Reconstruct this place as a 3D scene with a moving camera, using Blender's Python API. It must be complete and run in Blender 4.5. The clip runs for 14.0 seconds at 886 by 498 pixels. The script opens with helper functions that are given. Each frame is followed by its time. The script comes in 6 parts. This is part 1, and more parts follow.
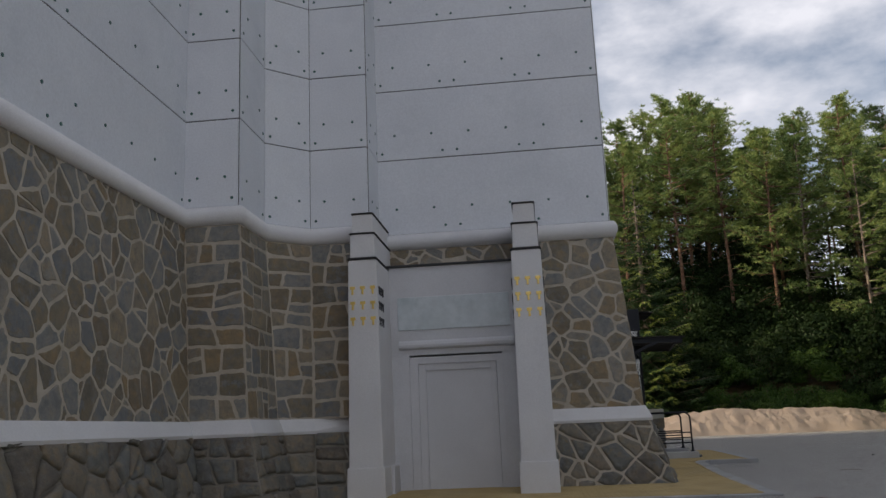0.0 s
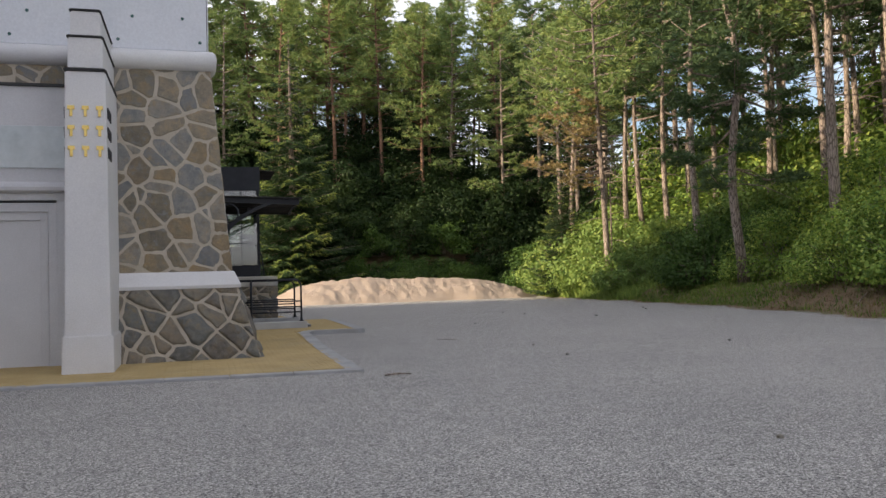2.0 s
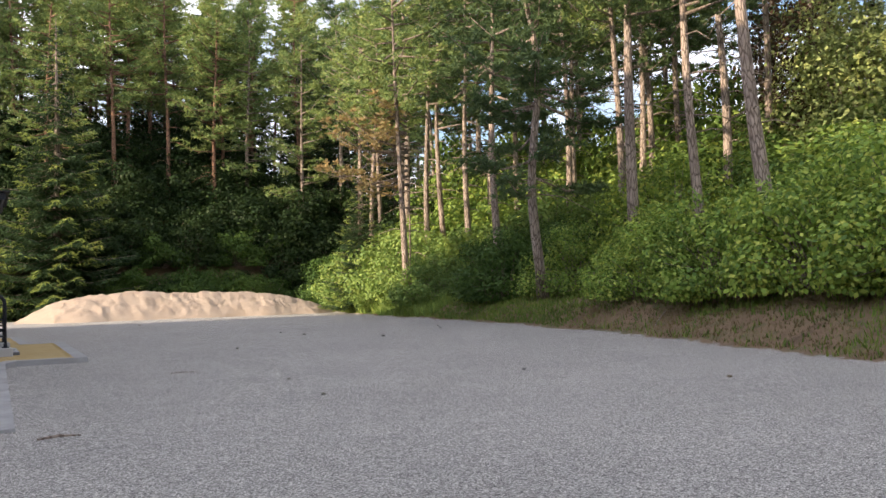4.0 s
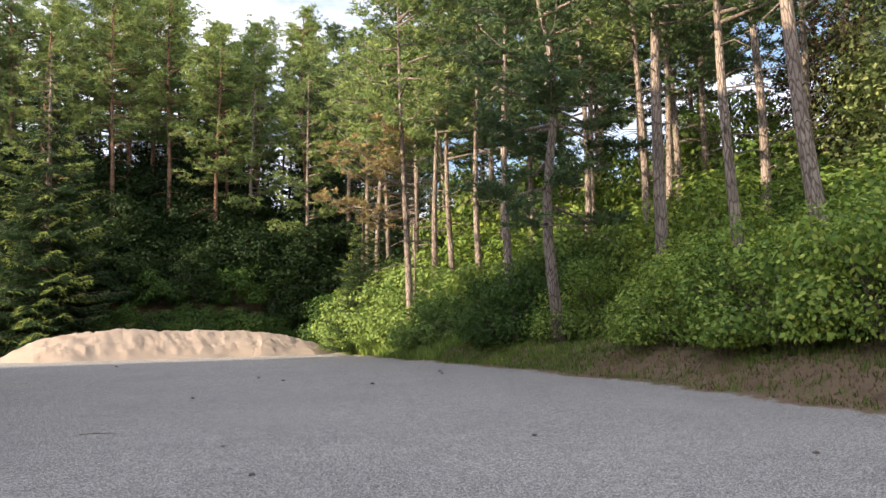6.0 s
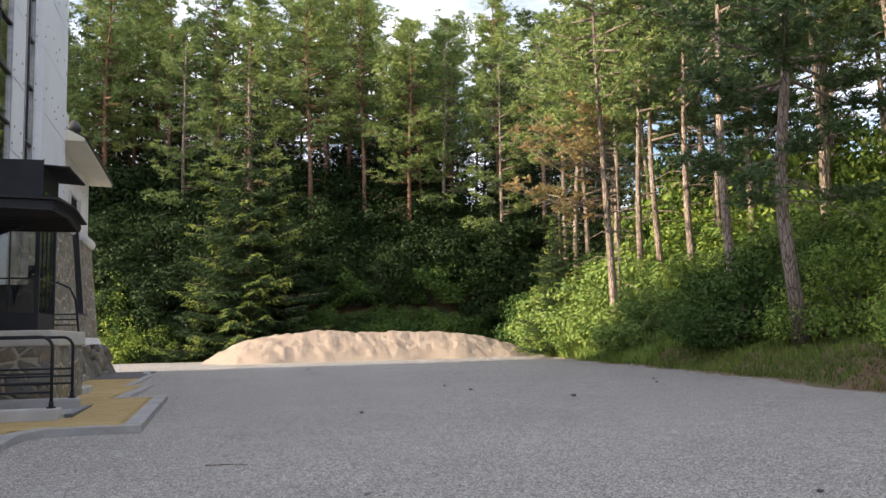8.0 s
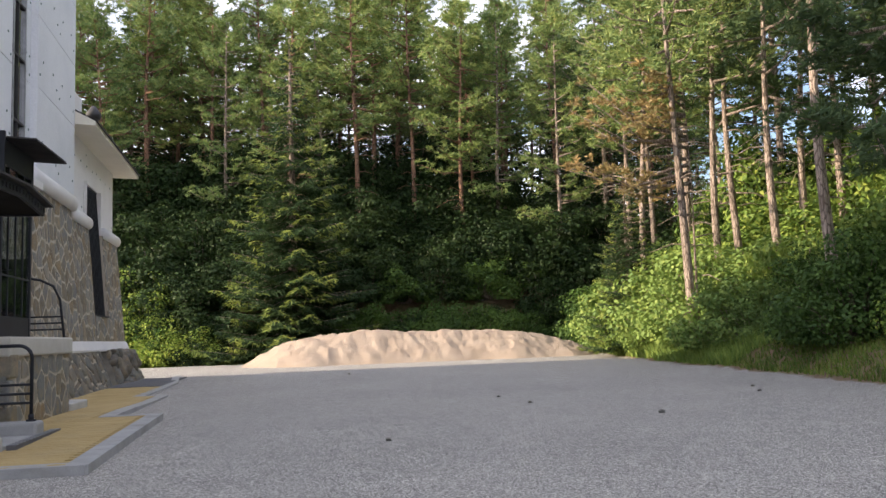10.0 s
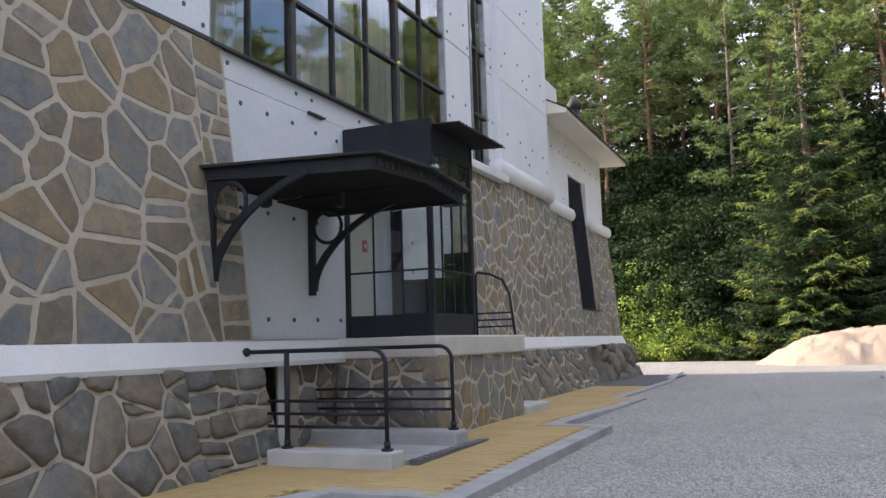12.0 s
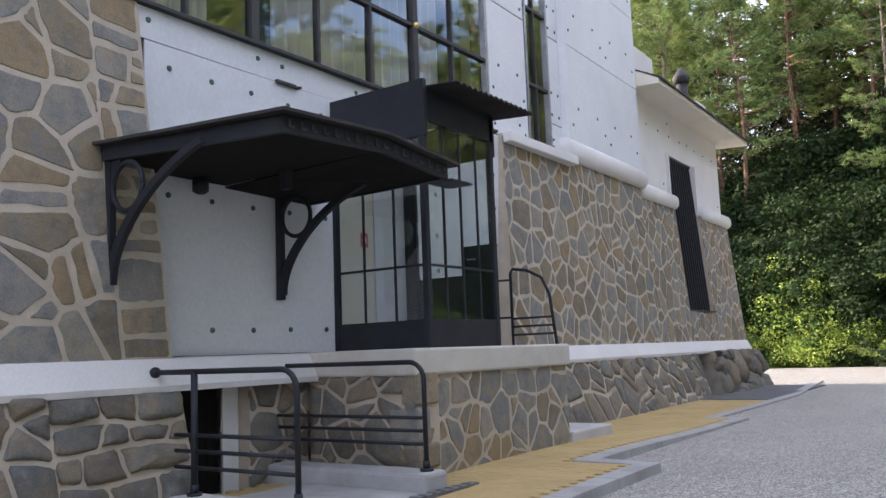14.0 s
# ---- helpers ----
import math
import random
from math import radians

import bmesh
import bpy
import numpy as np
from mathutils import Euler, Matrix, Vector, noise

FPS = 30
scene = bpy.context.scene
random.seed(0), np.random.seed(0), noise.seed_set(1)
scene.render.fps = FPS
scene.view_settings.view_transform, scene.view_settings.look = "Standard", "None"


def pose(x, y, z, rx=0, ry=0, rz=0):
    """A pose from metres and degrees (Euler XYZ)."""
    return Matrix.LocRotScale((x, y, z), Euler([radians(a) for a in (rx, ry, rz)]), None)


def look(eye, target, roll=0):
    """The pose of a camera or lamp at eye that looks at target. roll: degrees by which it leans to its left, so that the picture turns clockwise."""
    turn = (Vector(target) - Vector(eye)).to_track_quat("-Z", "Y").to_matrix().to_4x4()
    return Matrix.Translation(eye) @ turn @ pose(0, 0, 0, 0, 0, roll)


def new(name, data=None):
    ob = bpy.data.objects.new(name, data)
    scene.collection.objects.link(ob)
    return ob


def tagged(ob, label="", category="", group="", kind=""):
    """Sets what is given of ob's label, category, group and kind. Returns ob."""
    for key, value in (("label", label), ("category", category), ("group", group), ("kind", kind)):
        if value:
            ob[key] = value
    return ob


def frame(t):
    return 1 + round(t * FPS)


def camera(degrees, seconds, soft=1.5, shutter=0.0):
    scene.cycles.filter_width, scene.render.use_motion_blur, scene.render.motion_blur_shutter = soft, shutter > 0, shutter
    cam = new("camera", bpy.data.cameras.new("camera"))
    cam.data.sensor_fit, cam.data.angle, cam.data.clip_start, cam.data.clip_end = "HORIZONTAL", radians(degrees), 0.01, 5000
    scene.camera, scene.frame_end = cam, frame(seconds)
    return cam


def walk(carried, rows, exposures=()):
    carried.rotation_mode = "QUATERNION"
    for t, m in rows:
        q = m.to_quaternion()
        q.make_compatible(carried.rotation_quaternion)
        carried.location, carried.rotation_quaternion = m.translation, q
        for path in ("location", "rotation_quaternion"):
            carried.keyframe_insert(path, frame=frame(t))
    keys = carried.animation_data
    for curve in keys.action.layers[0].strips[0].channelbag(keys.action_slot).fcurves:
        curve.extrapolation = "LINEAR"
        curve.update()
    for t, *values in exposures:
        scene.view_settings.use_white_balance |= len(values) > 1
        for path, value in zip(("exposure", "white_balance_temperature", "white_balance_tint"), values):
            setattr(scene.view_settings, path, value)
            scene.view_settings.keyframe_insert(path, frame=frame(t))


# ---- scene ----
cam = camera(55.6, 14.0)
METRES, EYE, TILT, LEAN, TURN = 23.0, 1.45, 0.4, 0.0, 6.1
ROWS = [
    (0.0, 0.0, 0.0, 0.0, 0.49, 11.7, 2.35),
    (0.5, 0.0202, 0.0255, -0.0017, -2.21, 6.09, 1.57),
    (1.0, 0.0391, 0.0511, -0.0021, -3.92, 4.95, 1.39),
    (1.5, 0.0614, 0.0787, -0.0034, -11.81, 3.6, 1.38),
    (2.0, 0.0845, 0.1088, -0.0029, -22.2, 2.04, 1.57),
    (2.5, 0.1092, 0.1386, -0.0019, -30.85, 0.32, 2.07),
    (5.0, 0.2351, 0.2722, -0.0017, -35.27, 4.87, 1.85),
    (5.5, 0.2566, 0.2985, -0.0031, -33.5, 5.83, 0.83),
    (6.0, 0.2841, 0.3283, -0.0023, -33.96, 5.4, 0.82),
    (6.5, 0.3026, 0.3568, -0.0026, -29.33, 5.3, 0.63),
    (7.0, 0.321, 0.388, -0.0019, -26.01, 5.08, 1.01),
    (7.5, 0.3386, 0.4179, -0.0021, -21.78, 5.05, 1.0),
    (8.0, 0.3532, 0.4482, -0.0007, -20.36, 5.6, 1.16),
    (10.5, 0.4222, 0.6179, 0.0022, -12.86, 5.62, 2.49),
    (11.0, 0.4352, 0.6486, 0.0028, -1.76, 7.12, 2.74),
    (11.5, 0.4496, 0.6779, 0.0046, 9.89, 7.28, 2.2),
    (12.0, 0.4612, 0.7106, 0.0049, 18.68, 6.08, 1.87),
    (12.5, 0.471, 0.7445, 0.0064, 24.11, 5.02, 2.22),
    (13.0, 0.482, 0.7784, 0.0063, 28.25, 5.32, 2.43),
    (13.5, 0.4905, 0.8125, 0.0072, 29.95, 6.15, 2.48),
    (14.0, 0.5005, 0.845, 0.0066, 29.05, 6.69, 2.34),
]
walk(cam, [(t, pose(0, 0, EYE, TILT, LEAN, TURN) @ pose(METRES * x, METRES * y, METRES * z, 90 + pitch, roll, yaw)) for t, x, y, z, yaw, pitch, roll in ROWS],
     exposures=[(0.0, -0.40, 6500, 12), (0.5, -0.08, 6500, 13), (1.0, 0.14, 6550, 13), (2.5, 0.6, 6600, 14), (5.0, 0.83, 6480, 15), (8.0, 0.78, 6450, 14), (10.5, 0.88, 6350, 16), (11.5, 1.04, 6200, 17), (13.0, 1.30, 6150, 17), (14.0, 1.34, 6100, 18)])
# ---- world, sun ----
world = bpy.data.worlds.new("world")
scene.world = world
world.use_nodes = True
wn, wl = world.node_tree.nodes, world.node_tree.links
SUN_EL, SUN_AZ = 22.0, 182.0          # azimuth of the sun, degrees from +x towards +y
sky = wn.new("ShaderNodeTexSky")
sky.sky_type, sky.sun_disc = "NISHITA", False
sky.sun_elevation, sky.sun_rotation = radians(SUN_EL), radians(90.0 - SUN_AZ)
sky.air_density, sky.dust_density, sky.ozone_density = 1.0, 1.5, 1.0
SUN_DIR = Vector((math.cos(radians(SUN_EL)) * math.cos(radians(SUN_AZ)), math.cos(radians(SUN_EL)) * math.sin(radians(SUN_AZ)), math.sin(radians(SUN_EL))))
tcw = wn.new("ShaderNodeTexCoord")
mpw = wn.new("ShaderNodeMapping")
mpw.inputs["Scale"].default_value = (1.6, 1.6, 3.2)
wl.new(tcw.outputs["Generated"], mpw.inputs["Vector"])
cln = wn.new("ShaderNodeTexNoise")
cln.inputs["Scale"].default_value, cln.inputs["Detail"].default_value, cln.inputs["Roughness"].default_value = 1.7, 8.0, 0.55
wl.new(mpw.outputs["Vector"], cln.inputs["Vector"])
clr = wn.new("ShaderNodeValToRGB")
clr.color_ramp.elements[0].position, clr.color_ramp.elements[1].position = 0.40, 0.58
wl.new(cln.outputs["Fac"], clr.inputs["Fac"])
mixw = wn.new("ShaderNodeMixRGB")
mixw.inputs["Color2"].default_value = (7.6, 7.7, 8.2, 1)
wl.new(clr.outputs["Color"], mixw.inputs["Fac"])
wl.new(sky.outputs["Color"], mixw.inputs["Color1"])
wn["Background"].inputs["Strength"].default_value = 0.15
wl.new(mixw.outputs["Color"], wn["Background"].inputs["Color"])

sun = new("sun", bpy.data.lights.new("sun", "SUN"))
sun.data.energy, sun.data.angle, sun.data.color = 4.9, radians(0.6), (1.0, 0.84, 0.60)
sun.matrix_world = look(SUN_DIR * 80, (0, 0, 0))


# ---- materials ----
def nodes(name):
    m = bpy.data.materials.new(name)
    m.use_nodes = True
    nt = m.node_tree
    return m, nt, nt.nodes["Principled BSDF"]


def link(nt, a, b):
    nt.links.new(a, b)


def noise_node(nt, scale, detail=4.0, vec=None, rough=0.55):
    n = nt.nodes.new("ShaderNodeTexNoise")
    n.inputs["Scale"].default_value, n.inputs["Detail"].default_value, n.inputs["Roughness"].default_value = scale, detail, rough
    if vec is not None:
        link(nt, vec, n.inputs["Vector"])
    return n


def ramp(nt, src, stops):
    r = nt.nodes.new("ShaderNodeValToRGB")
    els = r.color_ramp.elements
    while len(els) < len(stops):
        els.new(0.5)
    for e, (p, c) in zip(els, stops):
        e.position, e.color = p, (*c, 1)
    link(nt, src, r.inputs["Fac"])
    return r


def mix(nt, fac, a, b, mode="MIX"):
    n = nt.nodes.new("ShaderNodeMixRGB")
    n.blend_type = mode
    for sock, v in ((n.inputs["Fac"], fac), (n.inputs["Color1"], a), (n.inputs["Color2"], b)):
        if isinstance(v, (int, float)):
            sock.default_value = v
        elif isinstance(v, tuple):
            sock.default_value = (*v, 1)
        else:
            link(nt, v, sock)
    return n.outputs["Color"]


def bump(nt, bsdf, height, strength, dist=0.02):
    b = nt.nodes.new("ShaderNodeBump")
    b.inputs["Strength"].default_value, b.inputs["Distance"].default_value = strength, dist
    link(nt, height, b.inputs["Height"])
    link(nt, b.outputs["Normal"], bsdf.inputs["Normal"])


def position(nt):
    return nt.nodes.new("ShaderNodeNewGeometry").outputs["Position"]


def surface(name, c0, c1, scale=2.0, fine=40.0, rough=0.8, bump_s=0.3, bump_d=0.01, metal=0.0, dirt=None, dirt_amount=0.3):
    """A painted, cast or worn surface: two colours mixed by a coarse and a fine noise."""
    m, nt, b = nodes(name)
    pos = position(nt)
    a = noise_node(nt, scale, 6, pos)
    f = noise_node(nt, fine, 4, pos)
    col = mix(nt, ramp(nt, a.outputs["Fac"], [(0.3, (0, 0, 0)), (0.7, (1, 1, 1))]).outputs["Color"], c0, c1)
    col = mix(nt, 0.25, col, ramp(nt, f.outputs["Fac"], [(0.3, (0.55, 0.55, 0.55)), (0.7, (1, 1, 1))]).outputs["Color"], "MULTIPLY")
    if dirt:
        d = noise_node(nt, scale * 0.45, 8, pos, 0.7)
        dm = ramp(nt, d.outputs["Fac"], [(0.52, (0, 0, 0)), (0.68, (dirt_amount,) * 3)])
        col = mix(nt, dm.outputs["Color"], col, dirt)
    link(nt, col, b.inputs["Base Color"])
    b.inputs["Roughness"].default_value, b.inputs["Metallic"].default_value = rough, metal
    bump(nt, b, f.outputs["Fac"], bump_s, bump_d)
    return m


def stone_material(name, palette, by_island=False, relief=0.03):
    m, nt, b = nodes(name)
    if by_island:
        rnd = nt.nodes.new("ShaderNodeNewGeometry").outputs["Random Per Island"]
    else:
        rnd = nt.nodes.new("ShaderNodeObjectInfo").outputs["Random"]
    n = len(palette)
    r = ramp(nt, rnd, [(i / n, c) for i, c in enumerate(palette)])
    r.color_ramp.interpolation = "CONSTANT"
    pos = position(nt)
    big = noise_node(nt, 5.0, 6, pos, 0.65)
    fine = noise_node(nt, 60.0, 5, pos, 0.7)
    shift = nt.nodes.new("ShaderNodeVectorMath")
    shift.operation = "ADD"
    link(nt, pos, shift.inputs[0])
    link(nt, rnd, shift.inputs[1])
    patch = noise_node(nt, 4.5, 7, shift.outputs[0], 0.72)
    other = ramp(nt, rnd, [(0.0, (0.20, 0.215, 0.225)), (0.35, (0.25, 0.20, 0.125)), (0.7, (0.17, 0.18, 0.185)), (1.0, (0.27, 0.215, 0.14))])
    first = mix(nt, ramp(nt, patch.outputs["Fac"], [(0.50, (0, 0, 0)), (0.60, (0.8, 0.8, 0.8))]).outputs["Color"], r.outputs["Color"], other.outputs["Color"])
    col = mix(nt, 0.75, first, ramp(nt, big.outputs["Fac"], [(0.3, (0.62, 0.66, 0.72)), (0.5, (0.95, 0.95, 0.95)), (0.70, (1.3, 1.12, 0.85))]).outputs["Color"], "MULTIPLY")
    col = mix(nt, 0.4, col, ramp(nt, fine.outputs["Fac"], [(0.32, (0.45, 0.45, 0.45)), (0.5, (0.95, 0.95, 0.95)), (0.68, (1.4, 1.4, 1.4))]).outputs["Color"], "MULTIPLY")
    link(nt, col, b.inputs["Base Color"])
    b.inputs["Roughness"].default_value = 0.85
    ridges = nt.nodes.new("ShaderNodeTexVoronoi")
    ridges.inputs["Scale"].default_value = 9.0
    link(nt, shift.outputs[0], ridges.inputs["Vector"])
    h = mix(nt, 0.5, big.outputs["Fac"], fine.outputs["Fac"])
    h = mix(nt, 0.35, h, ridges.outputs["Distance"])
    bump(nt, b, h, 0.75, relief)
    return m


STONES = [(0.18, 0.155, 0.115), (0.225, 0.22, 0.205), (0.26, 0.20, 0.125), (0.19, 0.192, 0.19), (0.28, 0.235, 0.17), (0.22, 0.185, 0.13), (0.24, 0.235, 0.22), (0.20, 0.16, 0.11), (0.27, 0.25, 0.215)]
BASES = [(0.15, 0.145, 0.13), (0.22, 0.20, 0.165), (0.17, 0.172, 0.16), (0.23, 0.195, 0.15), (0.16, 0.14, 0.115), (0.19, 0.19, 0.175)]
M_STONE = stone_material("fieldstone", STONES)
M_STONE_I = stone_material("fieldstone_joined", STONES, True)
M_BASE = stone_material("base_stone", BASES, False, 0.09)
M_MORTAR = surface("mortar", (0.42, 0.36, 0.285), (0.53, 0.47, 0.385), 3, 50, 0.9, 0.5, 0.012, dirt=(0.25, 0.21, 0.16))
M_BASEMORTAR = surface("base_mortar", (0.20, 0.185, 0.16), (0.33, 0.30, 0.25), 3, 50, 0.9, 0.5, 0.012)
M_PANEL = surface("white_panel", (0.70, 0.72, 0.765), (0.76, 0.78, 0.82), 0.8, 25, 0.6, 0.15, 0.006, dirt=(0.5, 0.54, 0.58), dirt_amount=0.35)
M_WHITE = surface("white_render", (0.70, 0.69, 0.70), (0.76, 0.75, 0.75), 1.2, 40, 0.75, 0.25, 0.008, dirt=(0.55, 0.53, 0.5), dirt_amount=0.3)
M_PORTAL = surface("portal_render", (0.61, 0.61, 0.63), (0.67, 0.67, 0.69), 0.9, 45, 0.8, 0.25, 0.008, dirt=(0.42, 0.41, 0.42), dirt_amount=0.3)
M_CREAM = surface("cream_render", (0.70, 0.66, 0.56), (0.76, 0.72, 0.62), 1.5, 40, 0.8, 0.2, 0.006)
M_MARBLE = surface("marble", (0.50, 0.56, 0.58), (0.64, 0.68, 0.70), 1.8, 8, 0.3, 0.05, 0.003, dirt=(0.36, 0.42, 0.43), dirt_amount=0.7)
M_CONCRETE = surface("concrete", (0.42, 0.42, 0.42), (0.52, 0.52, 0.51), 2.0, 60, 0.9, 0.5, 0.008, dirt=(0.33, 0.31, 0.28), dirt_amount=0.5)
M_KERB = surface("worn_kerb_concrete", (0.31, 0.31, 0.31), (0.42, 0.42, 0.42), 2.5, 60, 0.9, 0.6, 0.01, dirt=(0.24, 0.23, 0.21), dirt_amount=0.6)
M_SLAB = surface("platform_concrete", (0.50, 0.48, 0.43), (0.60, 0.58, 0.53), 2.0, 50, 0.85, 0.4, 0.008, dirt=(0.36, 0.33, 0.28), dirt_amount=0.5)
M_YELLOW = surface("yellow_paver", (0.40, 0.29, 0.12), (0.50, 0.37, 0.17), 1.5, 80, 0.85, 0.5, 0.006, dirt=(0.32, 0.26, 0.15), dirt_amount=0.5)
M_BLACK = surface("black_metal", (0.016, 0.018, 0.024), (0.026, 0.029, 0.038), 3.0, 60, 0.5, 0.2, 0.003)
M_BLACK.node_tree.nodes["Principled BSDF"].inputs["Specular IOR Level"].default_value = 0.25
M_SOFFIT = surface("near_black_boards", (0.007, 0.006, 0.0055), (0.013, 0.011, 0.010), 3.0, 50, 0.8, 0.3, 0.004)
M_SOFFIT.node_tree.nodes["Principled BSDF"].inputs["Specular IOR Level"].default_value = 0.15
M_ROOFTAR = surface("roof_felt", (0.02, 0.02, 0.02), (0.045, 0.04, 0.04), 3.0, 60, 0.85, 0.4, 0.01)
M_BOLT = surface("bolt_cap", (0.025, 0.085, 0.08), (0.05, 0.14, 0.125), 9.0, 90, 0.5, 0.1, 0.002)
M_GOLD = surface("gilt_metal", (0.78, 0.55, 0.14), (0.85, 0.63, 0.22), 9.0, 90, 0.35, 0.1, 0.002, metal=0.6)
M_SEAM = surface("seam_flashing", (0.03, 0.03, 0.035), (0.05, 0.05, 0.05), 5, 50, 0.7, 0.1, 0.002)
# near-black colour that stands for the shade inside rooms, recess and cellar
M_INSHADE = surface("interior_shade", (0.02, 0.02, 0.022), (0.035, 0.034, 0.035), 2, 20, 0.9, 0.1, 0.004)
M_ROOM = surface("room_paint", (0.62, 0.60, 0.56), (0.68, 0.66, 0.62), 1.0, 30, 0.8, 0.1, 0.004)
def bark_material(name, c0, c1, crack):
    m, nt, b = nodes(name)
    mp = nt.nodes.new("ShaderNodeMapping")
    mp.inputs["Scale"].default_value = (1.0, 1.0, 0.22)
    tc = nt.nodes.new("ShaderNodeTexCoord")
    link(nt, tc.outputs["Object"], mp.inputs["Vector"])
    plates = nt.nodes.new("ShaderNodeTexVoronoi")
    plates.feature = "DISTANCE_TO_EDGE"
    plates.inputs["Scale"].default_value = 11.0
    link(nt, mp.outputs["Vector"], plates.inputs["Vector"])
    big = noise_node(nt, 1.3, 5, position(nt), 0.6)
    fine = noise_node(nt, 26.0, 4, mp.outputs["Vector"], 0.7)
    col = mix(nt, ramp(nt, big.outputs["Fac"], [(0.35, (0, 0, 0)), (0.65, (1, 1, 1))]).outputs["Color"], c0, c1)
    col = mix(nt, 0.5, col, ramp(nt, fine.outputs["Fac"], [(0.3, (0.55, 0.55, 0.55)), (0.7, (1.2, 1.2, 1.2))]).outputs["Color"], "MULTIPLY")
    edge = ramp(nt, plates.outputs["Distance"], [(0.02, (1, 1, 1)), (0.14, (0, 0, 0))])
    col = mix(nt, edge.outputs["Color"], col, crack)
    link(nt, col, b.inputs["Base Color"])
    b.inputs["Roughness"].default_value = 0.95
    bump(nt, b, plates.outputs["Distance"], 1.0, 0.06)
    return m


M_BARK = bark_material("pine_bark", (0.26, 0.205, 0.17), (0.46, 0.37, 0.31), (0.12, 0.09, 0.07))
M_REDBARK = bark_material("red_pine_bark", (0.26, 0.135, 0.085), (0.38, 0.22, 0.145), (0.11, 0.07, 0.05))
M_SAND = surface("sand", (0.39, 0.305, 0.24), (0.46, 0.37, 0.295), 1.2, 18, 0.95, 0.9, 0.06, dirt=(0.42, 0.32, 0.235), dirt_amount=0.5)
M_ASPHALT = surface("asphalt", (0.10, 0.10, 0.11), (0.14, 0.14, 0.15), 2.0, 90, 0.9, 0.5, 0.01)
M_RED = surface("red_sign", (0.5, 0.05, 0.04), (0.55, 0.07, 0.06), 5, 50, 0.5, 0.05, 0.002)
M_STEEL = surface("galvanised_steel", (0.25, 0.26, 0.28), (0.4, 0.41, 0.43), 6, 50, 0.4, 0.1, 0.002, metal=0.9)


def glass_material(name, ior):
    m, nt, b = nodes(name)
    b.inputs["Base Color"].default_value = (0.95, 0.97, 0.97, 1)
    b.inputs["Roughness"].default_value = 0.01
    b.inputs["IOR"].default_value = ior
    b.inputs["Transmission Weight"].default_value = 1.0
    pos = position(nt)
    n = noise_node(nt, 1.3, 2, pos)
    bump(nt, b, n.outputs["Fac"], 0.06, 0.02)
    return m


def pane_material(name):
    """A thin clear pane: see-through, with a gloss that grows at a flat angle."""
    m, nt, b = nodes(name)
    tr = nt.nodes.new("ShaderNodeBsdfTransparent")
    tr.inputs["Color"].default_value = (0.93, 0.95, 0.95, 1)
    gl = nt.nodes.new("ShaderNodeBsdfGlossy")
    gl.inputs["Roughness"].default_value = 0.02
    lw = nt.nodes.new("ShaderNodeLayerWeight")
    pw = nt.nodes.new("ShaderNodeMath")
    pw.operation = "POWER"
    pw.inputs[1].default_value = 4.0
    link(nt, lw.outputs["Facing"], pw.inputs[0])
    fr = nt.nodes.new("ShaderNodeMath")
    fr.operation = "MULTIPLY_ADD"
    fr.inputs[1].default_value, fr.inputs[2].default_value = 0.85, 0.09
    link(nt, pw.outputs["Value"], fr.inputs[0])
    bp = nt.nodes.new("ShaderNodeBump")
    bp.inputs["Strength"].default_value, bp.inputs["Distance"].default_value = 0.05, 0.02
    link(nt, noise_node(nt, 1.7, 2, position(nt)).outputs["Fac"], bp.inputs["Height"])
    link(nt, bp.outputs["Normal"], gl.inputs["Normal"])
    ms = nt.nodes.new("ShaderNodeMixShader")
    link(nt, fr.outputs["Value"], ms.inputs["Fac"])
    link(nt, tr.outputs["BSDF"], ms.inputs[1])
    link(nt, gl.outputs["BSDF"], ms.inputs[2])
    link(nt, ms.outputs["Shader"], nt.nodes["Material Output"].inputs["Surface"])
    return m


M_GLASS = glass_material("window_glass", 1.9)
M_CLEAR = pane_material("porch_glass")


def leaf_material(name, palette, trans=0.24):
    m, nt, b = nodes(name)
    rnd = nt.nodes.new("ShaderNodeNewGeometry").outputs["Random Per Island"]
    ob = nt.nodes.new("ShaderNodeObjectInfo").outputs["Random"]
    n = len(palette)
    r = ramp(nt, rnd, [((i + 0.0) / max(1, n - 1), c) for i, c in enumerate(palette)])
    col = mix(nt, 0.6, r.outputs["Color"], ramp(nt, ob, [(0.0, (0.75, 0.8, 0.8)), (1.0, (1.25, 1.15, 1.0))]).outputs["Color"], "MULTIPLY")
    big = noise_node(nt, 0.7, 3, position(nt))
    col = mix(nt, 0.6, col, ramp(nt, big.outputs["Fac"], [(0.3, (0.5, 0.58, 0.55)), (0.7, (1.45, 1.35, 1.15))]).outputs["Color"], "MULTIPLY")
    link(nt, col, b.inputs["Base Color"])
    b.inputs["Roughness"].default_value = 0.55
    b.inputs["Specular IOR Level"].default_value = 0.18
    tr = nt.nodes.new("ShaderNodeBsdfTranslucent")
    link(nt, col, tr.inputs["Color"])
    ms = nt.nodes.new("ShaderNodeMixShader")
    ms.inputs["Fac"].default_value = trans
    link(nt, b.outputs["BSDF"], ms.inputs[1])
    link(nt, tr.outputs["BSDF"], ms.inputs[2])
    link(nt, ms.outputs["Shader"], nt.nodes["Material Output"].inputs["Surface"])
    return m


